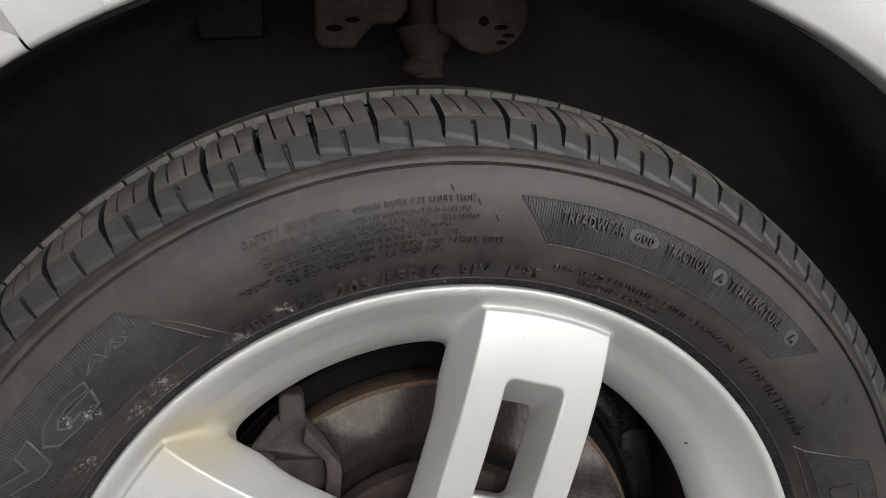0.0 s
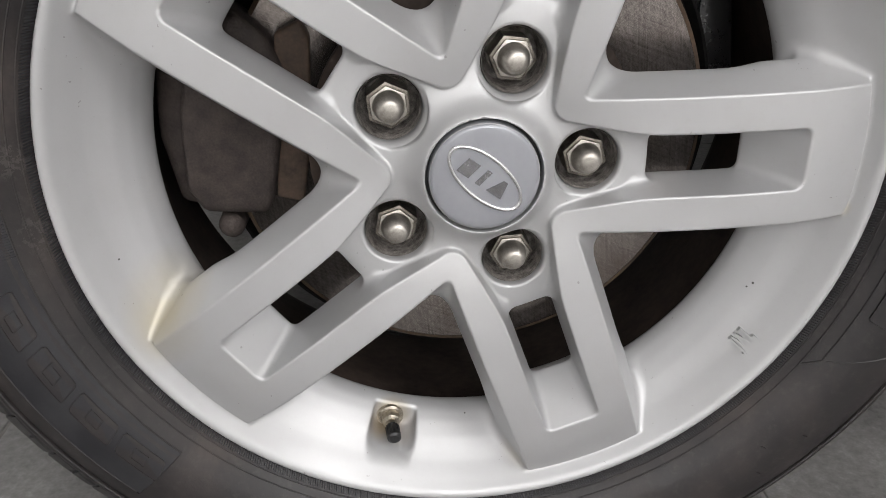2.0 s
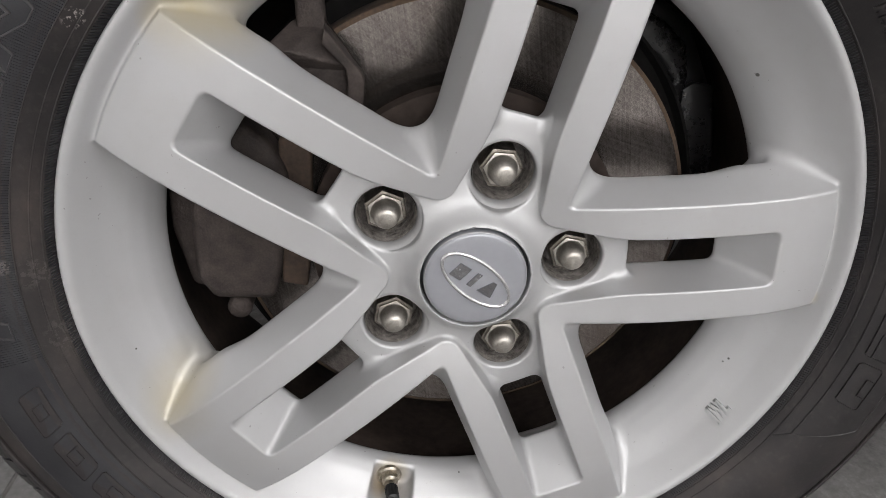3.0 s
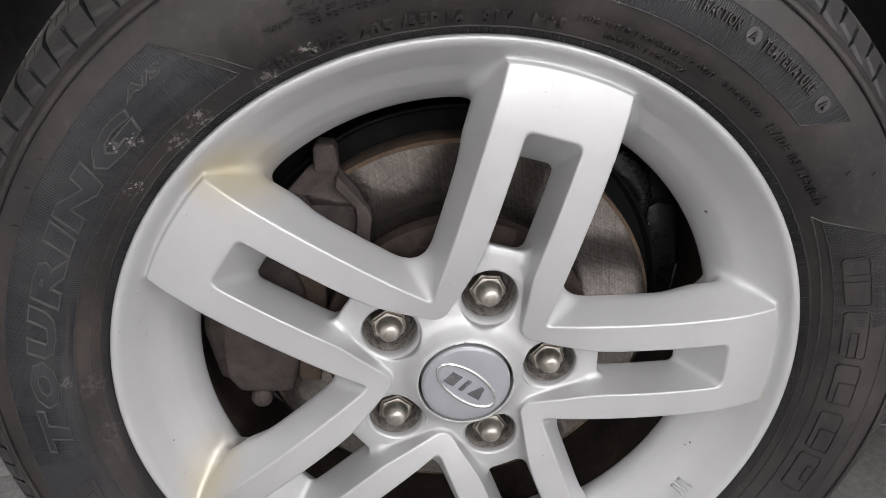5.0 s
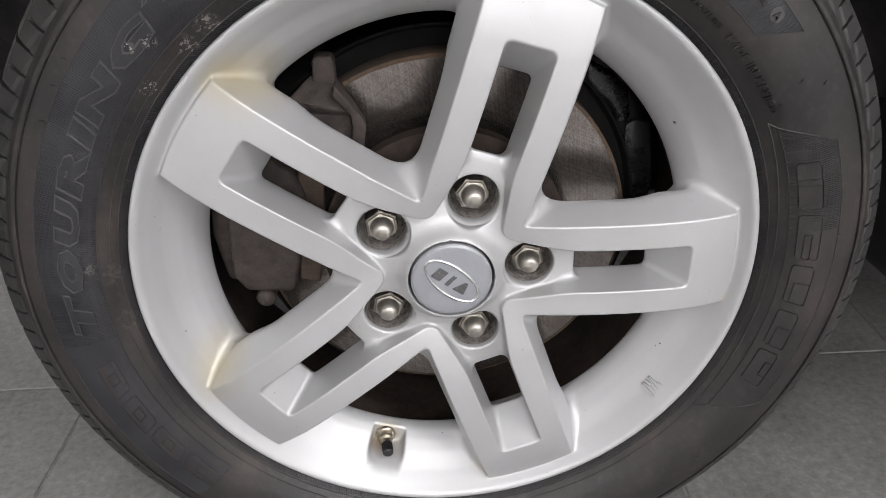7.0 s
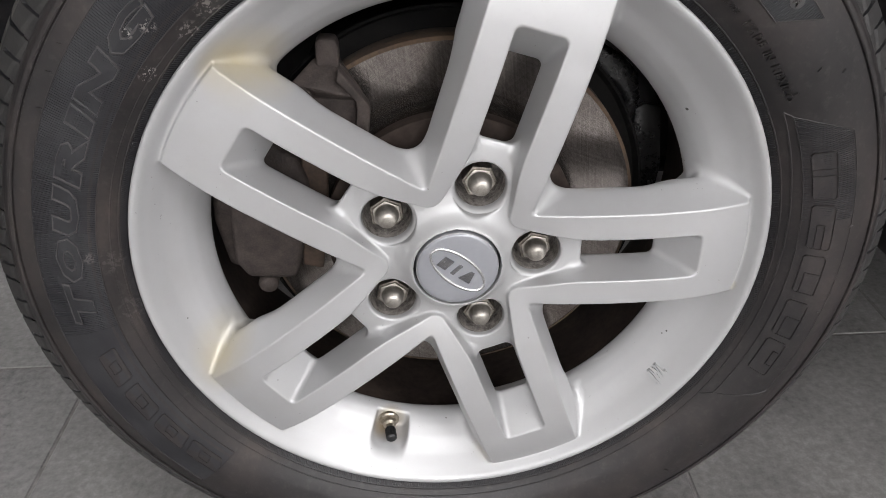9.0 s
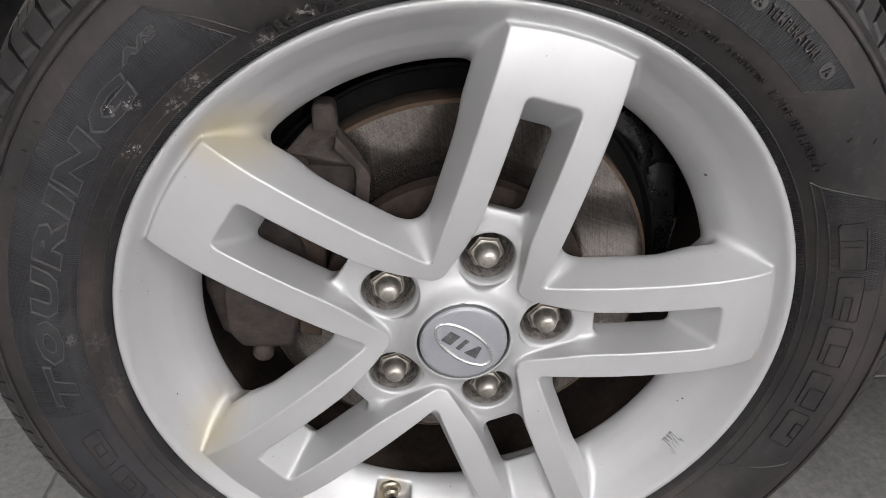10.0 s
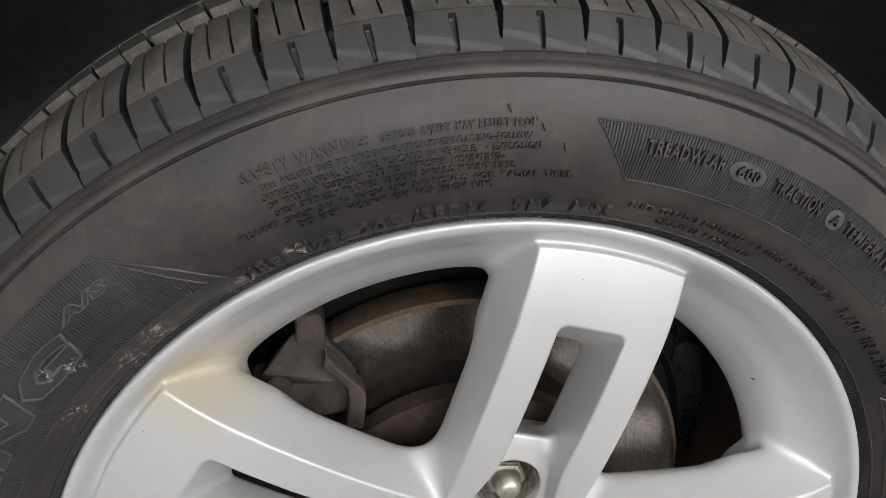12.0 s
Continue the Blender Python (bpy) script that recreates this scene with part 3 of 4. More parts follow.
def field(angles, radii, up, na=40, nr=6):
    """A raised sheet between two angles and radii, each side given as (at the inner, at the outer)."""
    (a00, a01), (a10, a11) = angles
    verts, faces = [], []
    for i in range(na + 1):
        t = i / na
        for j in range(nr + 1):
            s = j / nr
            r = radii[0] + (radii[1] - radii[0]) * s
            a = (a00 + (a01 - a00) * s) * (1 - t) + (a10 + (a11 - a10) * s) * t
            verts.append(tuple(on_side(a, r, up)))
    k = nr + 1
    for i in range(na):
        for j in range(nr):
            faces.append((i * k + j, i * k + j + 1, (i + 1) * k + j + 1, (i + 1) * k + j))
    return verts, faces


def bead_line(points, w, up):
    """A thin raised line on the sidewall along (angle, radius) points."""
    fine = []
    for (a, r), (b, s) in zip(points, points[1:]):
        m = max(2, int(math.hypot((b - a) * 4.4, (s - r) * 1000) / 3))
        fine += [(a + (b - a) * i / m, r + (s - r) * i / m) for i in range(m)]
    p = np.array(fine + [points[-1]])
    flat = np.stack([np.radians(p[:, 0]) * p[:, 1], p[:, 1]], 1)
    d = np.gradient(flat, axis=0)
    d /= np.linalg.norm(d, axis=1)[:, None]
    nrm = np.stack([-d[:, 1], d[:, 0]], 1)
    rows = []
    for o, h in ((-w, -0.0004), (-w * 0.4, up), (w * 0.4, up), (w, -0.0004)):
        q = flat + nrm * o
        rows.append(on_side(np.degrees(q[:, 0] / p[:, 1]), q[:, 1], h))
    n = len(p)
    verts = [tuple(v) for v in np.concatenate(rows)]
    return verts, [(j * n + i, j * n + i + 1, (j + 1) * n + i + 1, (j + 1) * n + i) for j in range(3) for i in range(n - 1)]


def ribs(angles, radii, step, up=0.00052, w=0.00032):
    """Fine radial ribs that fill a field."""
    (a00, a01), (a10, a11) = angles
    out = []
    lo, hi = min(a00, a01, a10, a11), max(a00, a01, a10, a11)
    n = int((hi - lo) / step)
    left = sorted(((a00, a01), (a10, a11)), key=lambda s: -s[0])
    for i in range(n):
        a = hi - (i + 0.5) * step
        r0, r1 = radii
        for (s0, s1), sign in ((left[0], 1), (left[1], -1)):
            if abs(s1 - s0) > 1e-6:
                cut = radii[0] + (radii[1] - radii[0]) * (a - s0) / (s1 - s0)
                inside_low = (a - s0) * sign <= 0
                inside_high = (a - s1) * sign <= 0
                if not inside_low and inside_high:
                    r0 = max(r0, cut)
                elif inside_low and not inside_high:
                    r1 = min(r1, cut)
                elif not inside_low and not inside_high:
                    r1 = r0 - 1
        if r1 - r0 < 0.001:
            continue
        da = math.degrees(w / 0.25)
        rr = np.linspace(r0, r1, 5)
        verts = [tuple(p) for d, h in ((-da, 0), (-da * 0.4, up), (da * 0.4, up), (da, 0)) for p in on_side(a + d, rr, h + 0.0001)]
        out.append((verts, [(j * 5 + i2, j * 5 + i2 + 1, (j + 1) * 5 + i2 + 1, (j + 1) * 5 + i2) for j in range(3) for i2 in range(4)]))
    return out


def stuff(name, pieces, mat, label="", smooth=False):
    v, f = joined(pieces)
    return tagged(part(name, mesh_of(name, v, f, mat, smooth), tyre, label), kind="stuff")


GRADE = ((77.2, 81.0), (42.2, 38.2))
BRAND = ((26.5, 21.3), (-31.9, -27.0))
MODEL = ((118.2, 124.0), (221.0, 221.0))
for name, angles, radii, step in (("grade_panel", GRADE, (0.2445, 0.2668), 0.30), ("brand_panel", BRAND, (0.2325, 0.2640), 0.33), ("model_panel", MODEL, (0.2330, 0.2685), 0.33)):
    part(name, mesh_of(name, *field(angles, radii, 0.0002), M_RUBBER if name == "brand_panel" else M_PANEL), tyre, "finely ribbed rubber panel")
    stuff("panel_ribs", ribs((angles[0], {"brand_panel": (7.0, 7.0), "model_panel": (186.0, 186.0)}.get(name, angles[1])), radii, step), M_PANEL)
    (a0, a1), (b0, b1) = angles
    ring = [(a0, radii[0]), (a1, radii[1]), (b1, radii[1]), (b0, radii[0]), (a0, radii[0])]
    part("panel_border", mesh_of("panel_border", *bead_line(ring, 0.0006, 0.0007), M_RUBBER), tyre)
part("panel_border", mesh_of("panel_border", *bead_line([(27.6, 0.2285), (14, 0.2268), (0, 0.2260), (-18, 0.2258), (-34.2, 0.2262)], 0.0007, 0.0006), M_RUBBER), tyre)
part("panel_border", mesh_of("panel_border", *bead_line([(27.6, 0.2285), (26.5, 0.2325)], 0.0007, 0.0006), M_RUBBER), tyre)
part("panel_border", mesh_of("panel_border", *bead_line([(-34.2, 0.2262), (-31.9, 0.2325)], 0.0007, 0.0006), M_RUBBER), tyre)
part("panel_border", mesh_of("panel_border", *bead_line([(124.0, 0.2685), (119.0, 0.2450), (116.5, 0.2310)], 0.0007, 0.0007), M_RUBBER), tyre)
part("sidewall_line", mesh_of("sidewall_line", *bead_line([(a, 0.2262) for a in np.linspace(132, 330, 60)], 0.0005, 0.0004), M_RUBBER), tyre)
part("sidewall_line", mesh_of("sidewall_line", *bead_line([(a, 0.2222) for a in np.linspace(0, 360, 120)], 0.0004, 0.0006), M_RUBBER), tyre)
# ribbed bead beside the rim
out = []
for i in range(900):
    a, w = i * 0.4, 0.11
    rr = np.linspace(0.2174, 0.2213, 3)
    verts = [tuple(p) for d, h in ((-w, 0), (-w * 0.5, 0.0006), (w * 0.5, 0.0006), (w, 0)) for p in on_side(a + d + (rr - 0.22) * 90, rr, h)]
    out.append((verts, [(j * 3 + k, j * 3 + k + 1, (j + 1) * 3 + k + 1, (j + 1) * 3 + k) for j in range(3) for k in range(2)]))
stuff("bead_ribs", out, M_PANEL)


def flat_text(words, size, depth, fat=0.022, shear=0.0, line=0.0):
    """The built-in font as a mesh in the plane; cap height is about 0.7 of size. line: only a round cord of that radius along the outlines."""
    cu = bpy.data.curves.new("words", "FONT")
    cu.body, cu.size, cu.extrude, cu.resolution_u, cu.offset, cu.shear = words, size, depth, 2, size * fat, shear
    cu.space_character, cu.space_word = 1.14, 1.45
    if line:
        cu.fill_mode, cu.bevel_depth, cu.bevel_resolution = "NONE", line, 1
    ob = bpy.data.objects.new("words", cu)
    me = ob.to_mesh()
    v = np.array([p.co[:] for p in me.vertices]).reshape(-1, 3)
    f = [tuple(p.vertices) for p in me.polygons]
    ob.to_mesh_clear()
    bpy.data.objects.remove(ob)
    bpy.data.curves.remove(cu)
    return v, f


def curved_text(name, words, a0, a1, r, cap, up=0.0010, mat=None, label="", fat=0.022, shear=0.0):
    """Raised words that run clockwise from a0 to a1 degrees on the sidewall, feet at radius r."""
    v, f = flat_text(words, cap / 0.7, 0.5, fat, shear)
    span = v[:, 0].max() - v[:, 0].min()
    ang = a0 + (a1 - a0) * (v[:, 0] - v[:, 0].min()) / span
    pts = on_side(ang, r + v[:, 1], np.where(v[:, 2] > 0, up * 1.4, -0.0004))
    me = mesh_of(name, pts, f, mat or M_RUBBER, True)
    me.set_sharp_from_angle(angle=radians(35))
    return part(name, me, tyre, label)


curved_text("lettering", "SAFETY WARNING:", 110.2, 99.7, 0.2632, 0.0046)
curved_text("lettering", "SERIOUS INJURY MAY RESULT FROM", 98.7, 86.0, 0.2634, 0.0029, 0.0010)
for words, a0, a1, r in (("\u2022 TIRE FAILURE DUE TO UNDERINFLATION/OVERLOADING\u2013FOLLOW", 109.7, 86.4, 0.2585), ("OWNER'S MANUAL OR TIRE PLACARD IN VEHICLE.  \u2022 EXPLOSION", 109.4, 85.6, 0.2547),
                         ("OF TIRE/RIM ASSEMBLY DUE TO IMPROPER MOUNTING\u2013", 109.2, 88.6, 0.2510), ("ONLY SPECIALLY TRAINED PERSONS SHOULD MOUNT TIRES.", 109.0, 87.6, 0.2473),
                         ("MOUNT ONLY ON 16 INCH RIM APPROVED FOR RADIAL TIRES.", 112.8, 82.2, 0.2432), ("DO NOT MOUNT ON 16.5 INCH RIM.", 107.6, 89.6, 0.2394)):
    curved_text("lettering", words, a0, a1, r, 0.0025, 0.0009)
for words, a0, a1 in (("TIRE", 115.7, 111.0), ("SIZE:", 109.4, 104.2), ("205", 102.8, 98.4), ("/55R16", 97.4, 89.6), ("91V", 87.2, 83.3), ("M+S", 80.9, 76.6)):
    curved_text("lettering", words, a0, a1, 0.2250, 0.0062, 0.0013)
curved_text("lettering", "PLIES: TREAD 1 POLYESTER + 2 STEEL + 2 POLYAMIDE", 75.3, 46.6, 0.2320, 0.0027, 0.0008)
curved_text("lettering", "SIDEWALL 1 POLYESTER", 71.2, 58.6, 0.2262, 0.0025, 0.0008)
curved_text("lettering", "MADE IN MEXICO", 44.6, 29.4, 0.2315, 0.0042, 0.0011)
for words, a0, a1 in (("TREADWEAR", 76.4, 68.7), ("TRACTION", 63.3, 57.5), ("TEMPERATURE", 54.0, 44.9)):
    curved_text("lettering", words, a0, a1, 0.2568, 0.0054, 0.0014)
for a0, a1 in ((67.9, 64.5), (56.3, 54.6), (43.6, 41.9)):
    m, w = (a0 + a1) / 2, (a0 - a1) / 2
    pts = [(m + w * 1.15 * math.copysign(abs(math.cos(t)) ** 0.8, math.cos(t)), 0.2592 + 0.0042 * math.sin(t)) for t in np.linspace(0, 2 * math.pi, 25)[:-1]]
    part("grade_badge", mesh_of("grade_badge", *raised(pts, 0.0008), M_RUBBER_SOFT, False), tyre, "pale raised oval badge")
for words, a0, a1 in (("600", 67.4, 65.0), ("A", 55.95, 55.0), ("A", 43.2, 42.3)):
    curved_text("lettering", words, a0, a1, 0.2570, 0.0044, 0.0018)


def outlined_text(words, a0, a1, r, cap, line=0.00044, lean=0.15):
    """A flat raised letter with a rolled outline, on the sidewall."""
    v, f = flat_text(words, cap / 0.7, 0.5, 0.065, lean)
    lo, span = v[:, 0].min(), v[:, 0].max() - v[:, 0].min()
    foot, tall = v[:, 1].min(), v[:, 1].max() - v[:, 1].min()

    def laid(p, up):
        return on_side(a0 + (a1 - a0) * (p[:, 0] - lo) / span, r + cap * (p[:, 1] - foot) / tall, up)

    letter = part("letter", mesh_of("letter", laid(v, np.where(v[:, 2] > 0, 0.00062, -0.0004)), f, M_PANEL, False), tyre)
    v, f = flat_text(words, cap / 0.7, 0.0, 0.065, lean, line)
    # paler rubber puts the highlight along the letter's edge into the colour
    part("letter_outline", mesh_of("letter_outline", laid(v, 0.0006 + v[:, 2] * 1.7), f, M_RUBBER_SOFT, True), letter)


def plain_glyph(a0, a1, r0, r1, lean=0.0, cut=None, rise=1.0):
    """A brand mark drawn as one plain raised block with a rolled outline, and a slot where the mark is open."""
    def at(s, t):
        return (a0 + (a1 - a0) * (s + lean * t), r0 + (r1 - r0) * t)
    pts = [at(0.05, 0), at(0.95, 0), at(1, 0.12), at(1, 0.88), at(0.95, 1), at(0.05, 1), at(0, 0.88), at(0, 0.12)]
    block = part("brand_block", mesh_of("brand_block", *raised(pts, 0.0007 * rise), M_RUBBER, False), tyre)
    part("block_outline", mesh_of("block_outline", *bead_line(pts + pts[:1], 0.00045, 0.0013 * rise), M_RUBBER, False), block)
    if cut:
        s0, s1, t0, t1 = cut
        slot = [at(s0, t0), at(s1, t0), at(s1, t1), at(s0, t1), at(s0, t0)]
        part("block_outline", mesh_of("block_outline", *bead_line(slot, 0.00045, 0.0013 * rise), M_RUBBER, False), block)


for a0, a1, cut in ((19.6, 11.4, (0.36, 0.50, 0.0, 1.0)), (10.2, 2.2, (0.45, 1.0, 0.30, 0.62)), (0.8, -6.4, (0.46, 1.0, 0.26, 1.0)), (-8.2, -15.4, (0.46, 1.0, 0.26, 1.0)), (-16.6, -23.6, (0.3, 0.7, 0.6, 1.0))):
    plain_glyph(a0, a1, 0.2375, 0.2520, 0.06, cut)
for a0, a1 in ((196.2, 189.6), (204.3, 197.6), (212.2, 205.4), (220.2, 213.2)):
    plain_glyph(a0, a1, 0.2412, 0.2538, -0.16, (0.34, 0.66, 0.26, 0.74), 0.55)
for letter, a0, a1 in (("T", 183.9, 176.6), ("O", 176.3, 168.8), ("U", 168.2, 160.2), ("R", 160.4, 152.4), ("I", 152.2, 148.0), ("N", 148.4, 139.4), ("G", 139.2, 131.0)):
    outlined_text(letter, a0, a1, 0.2416, 0.0144)
outlined_text("A/S", 130.2, 124.4, 0.2555, 0.0050, 0.0003)
# moulding pips and the mould's parting mark
for a, r in ((88.2, 0.2682), (85.4, 0.2616), (83.4, 0.2542), (32.3, 0.2517), (30.2, 0.2640), (30.2, 0.2356), (5.6, 0.2626), (-10.0, 0.2603), (141.8, 0.2711), (145.6, 0.2706), (120.3, 0.2380), (150.5, 0.2695), (200.0, 0.2430), (228.0, 0.2560), (-42.0, 0.2580), (-50.0, 0.2600), (-47.0, 0.2450)):
    part("mould_pip", mesh_of("mould_pip", *bead_line([(a, r), (a + 0.25, r + 0.0028)], 0.0004, 0.0012), M_RUBBER), tyre)
part("mould_seam", mesh_of("mould_seam", *bead_line([(72.9, 0.2795), (72.8, 0.2945)], 0.0003, 0.0008), M_PANEL), tyre)


# lug nuts, cap, valve
def cap_y(x, z):
    """The depth of the cap's slightly domed face."""
    r = math.hypot(x, z)
    return -0.0076 + 1.0 * r * r + 2600 * max(r - 0.0225, 0) ** 3


def lug_nut_meshes():
    bm = bmesh.new()
    hexa = [(0.0124 * math.cos(radians(60 * i)), 0.0124 * math.sin(radians(60 * i))) for i in range(6)]
    prism(bm, hexa, 0.0188, 0.0360, 0.0006, 2)
    rod(bm, (0, 0.0345, 0), (0, 0.0385, 0), 0.0116, 0.0116, 28)
    base = bm_mesh("nut_hex", bm, M_NUT_HEX, True)
    dome = lathe("nut_dome", [(0.0001, 0.0074), (0.0034, 0.0075), (0.0048, 0.0079), (0.0057, 0.0088), (0.0067, 0.0104), (0.0074, 0.0126), (0.0078, 0.0150), (0.0079, 0.0166), (0.0084, 0.0172)], M_NUT, 32)
    # chamfer in the dome's brighter metal
    bm = bmesh.new()
    prism(bm, [(0.87 * x, 0.87 * z) for x, z in hexa], 0.0174, 0.0190, 0.0012, 2)
    return base, dome, bm_mesh("nut_chamfer", bm, M_NUT, True)


nut_base, nut_dome, nut_chamfer = lug_nut_meshes()
seat_line = [(0.0167 - 0.00035 * (i % 2) - 0.0016 * max(0, i - 20) / 8, 0.0150 + 0.0007 * i) for i in range(29)]
nut_seat = lathe("nut_seat", seat_line + [(0.0090, 0.0365)], M_GRIME, 40)
for i in range(5):
    a = PHASE + radians(72 * i)
    m = HUB @ Matrix.Translation((0.05715 * math.cos(a), -0.0020, 0.05715 * math.sin(a))) @ Matrix.Rotation(radians(17 * i + 8), 4, "Y")
    nut = part("lug_nut", nut_base, car_wheel, "tarnished steel lug nut", m)
    part("dome", nut_dome, nut, "worn domed chrome tip")
    part("chamfer", nut_chamfer, nut, "bright chamfered edge of the nut")
    part("nut_seat", nut_seat, car_wheel, "grimy turned seat of the lug nut", m)
part("hub_back", lathe("hub_back", [(0.0001, 0.0400), (0.060, 0.0400), (0.080, 0.0405), (0.092, 0.0425), (0.092, 0.055)], M_BARREL, 64), car_wheel, "dark iron hub behind the rim", HUB)
cap = part("center_cap", lathe("center_cap", [(r / 1000, cap_y(r / 1000, 0)) for r in (0.1, 6, 12, 17, 21, 24, 26, 27.2)] + [(0.0280, -0.0058), (0.0284, -0.0050), (0.0286, -0.0040), (0.0286, 0.002)], M_CAP, 96), car_wheel,
           "satin silver round centre cap", HUB)
# black ring at the groove's bottom stands for the shade in the gap
part("cap_gap_shade", lathe("cap_gap_shade", [(0.0280, 0.0012), (0.0310, 0.0012)], M_BLACK, 64), car_wheel, "", HUB)


def oval_ring(a, b, w, tilt, up, mat, name, n=72):
    verts, faces = [], []
    c, s = math.cos(tilt), math.sin(tilt)
    for i in range(n):
        t = 2 * math.pi * i / n
        for o, h in ((-w, -0.0005), (-w * 0.5, up), (w * 0.5, up), (w, -0.0005)):
            p, q = (a + o) * math.cos(t), (b + o) * math.sin(t)
            x, z = p * c - q * s, p * s + q * c
            verts.append((x, cap_y(x, z) - h, z))
    for i in range(n):
        j = (i + 1) % n
        for k in range(3):
            faces.append((i * 4 + k, j * 4 + k, j * 4 + k + 1, i * 4 + k + 1))
    return mesh_of(name, verts, faces, mat)


TILT_RING, TILT_CAP = radians(-43.5), radians(-37)
part("oval_ring", oval_ring(0.0230, 0.0106, 0.0013, TILT_RING, 0.0012, M_CHROME, "oval_ring"), cap, "raised bright chrome oval ring")


def cap_bar(points):
    c, s = math.cos(TILT_CAP), math.sin(TILT_CAP)
    bm = bmesh.new()
    top, base = [], []
    for p, q in points:
        x, z = p * c - q * s, p * s + q * c
        top.append(bm.verts.new((x, cap_y(x, z) - 0.0008, z)))
        base.append(bm.verts.new((x, cap_y(x, z) + 0.0004, z)))
    bm.faces.new(top)
    for i in range(len(points)):
        j = (i + 1) % len(points)
        bm.faces.new((top[i], base[i], base[j], top[j]))
    return bm_mesh("emblem_bar", bm, M_DARK_CHROME)


for pts in (((-0.0150, -0.0044), (-0.0078, -0.0044), (-0.0062, 0.0044), (-0.0134, 0.0044)), ((-0.0034, -0.0046), (-0.0006, -0.0046), (0.0010, 0.0046), (-0.0018, 0.0046)),
            ((0.0036, -0.0046), (0.0128, -0.0046), (0.0110, 0.0044), (0.0086, 0.0044))):
    part("emblem_bar", cap_bar(pts), cap, "dark chrome bar")

bm = bmesh.new()
foot = Vector((-0.0572, 0.0345, -0.1765))
tip = Vector((-0.0550, 0.0120, -0.1775))
way = (tip - foot).normalized()
rod(bm, foot - way * 0.006, foot + way * 0.0012, 0.0088, 0.0086, 32)
rod(bm, foot + way * 0.0012, foot + way * 0.0024, 0.0086, 0.0074, 32)
rod(bm, foot + way * 0.0024, foot + way * 0.0062, 0.0064, 0.0061, 6)
rod(bm, foot + way * 0.0062, foot + way * 0.0078, 0.0056, 0.0042, 24)
rod(bm, foot + way * 0.0078, foot + way * 0.0130, 0.0037, 0.0036, 20)
valve = part("valve_stem", bm_mesh("valve_stem", bm, M_BRASS, True), car_wheel, "stained nickel valve stem", HUB)
bm = bmesh.new()
rod(bm, foot + way * 0.0112, tip - way * 0.0012, 0.0040, 0.0044, 24)
rod(bm, tip - way * 0.0012, tip, 0.0044, 0.0030, 24)
for i in range(14):
    a = 2 * math.pi * i / 14
    side = way.orthogonal().normalized()
    o = (Matrix.Rotation(a, 3, way) @ side) * 0.0042
    rod(bm, foot + way * 0.0116 + o, tip - way * 0.003 + o, 0.0004, 0.0004, 5)
part("valve_cap", bm_mesh("valve_cap", bm, M_BLACK, True), valve, "ribbed black plastic cap")

# raised casting mark on the dish
v, f = flat_text("JWL", 0.0098, 0.5, 0.05)
v[:, 0] = (v[:, 0] - v[:, 0].min()) / np.ptp(v[:, 0]) * 0.0128
a = radians(-38.7)
pts = []
for x, yy, zz in v:
    ang, r = a + x / 0.2, 0.2025 - yy
    pts.append((r * math.cos(ang), np.interp(r * 1000, *DISH) / 1000 - (0.0024 if zz > 0 else -0.0005), r * math.sin(ang)))
part("casting_mark", mesh_of("casting_mark", pts, f, M_RIM, False), alloy_rim)


# ---- brakes and suspension behind the wheel ----
brake_disc = tagged(new("brake_disc"), "scratched iron brake disc with a rusty rim", "brake disc")
part("friction_ring", lathe("friction_ring", [(0.084, 0.0645), (0.0875, 0.0632), (0.1345, 0.0630), (0.1375, 0.0630)], M_DISC, 128), brake_disc, "", HUB)
part("disc_edge", lathe("disc_edge", [(0.1374, 0.0628), (0.1400, 0.0640), (0.1402, 0.0700), (0.1402, 0.0840), (0.1390, 0.0860), (0.08, 0.0860)], M_RUST, 128), brake_disc, "rust-brown outer edge", HUB)
part("disc_hat", lathe("disc_hat", [(0.02, 0.0420), (0.074, 0.0422), (0.0785, 0.0440), (0.0800, 0.0480), (0.0808, 0.0600), (0.0825, 0.0640), (0.0845, 0.0648)], M_HAT, 96), brake_disc, "greyish rusty disc hat", HUB)

brake_caliper = tagged(new("brake_caliper"), "sooty brown cast-iron brake caliper over the disc", "brake caliper")


def plate(name, parent, mat, outline, y0, y1, bevel, label=""):
    bm = bmesh.new()
    prism(bm, [(x / 1000, z / 1000) for x, z in outline], y0, y1, bevel, 3)
    return part(name, bm_mesh(name, bm, mat, True), parent, label, HUB)


def hull(name, parent, mat, points, bevel, label=""):
    """A solid casting stretched over corner points in millimetres."""
    bm = bmesh.new()
    for p in points:
        bm.verts.new([c / 1000 for c in p])
    out = bmesh.ops.convex_hull(bm, input=list(bm.verts))
    bmesh.ops.delete(bm, geom=[g for g in out["geom_interior"] if isinstance(g, bmesh.types.BMVert)], context="VERTS")
    bmesh.ops.dissolve_limit(bm, angle_limit=radians(4), verts=list(bm.verts), edges=list(bm.edges))
    bmesh.ops.bevel(bm, geom=list(bm.edges), offset=bevel, segments=3, affect="EDGES", profile=0.6)
    return part(name, bm_mesh(name, bm, mat, True), parent, label, HUB)


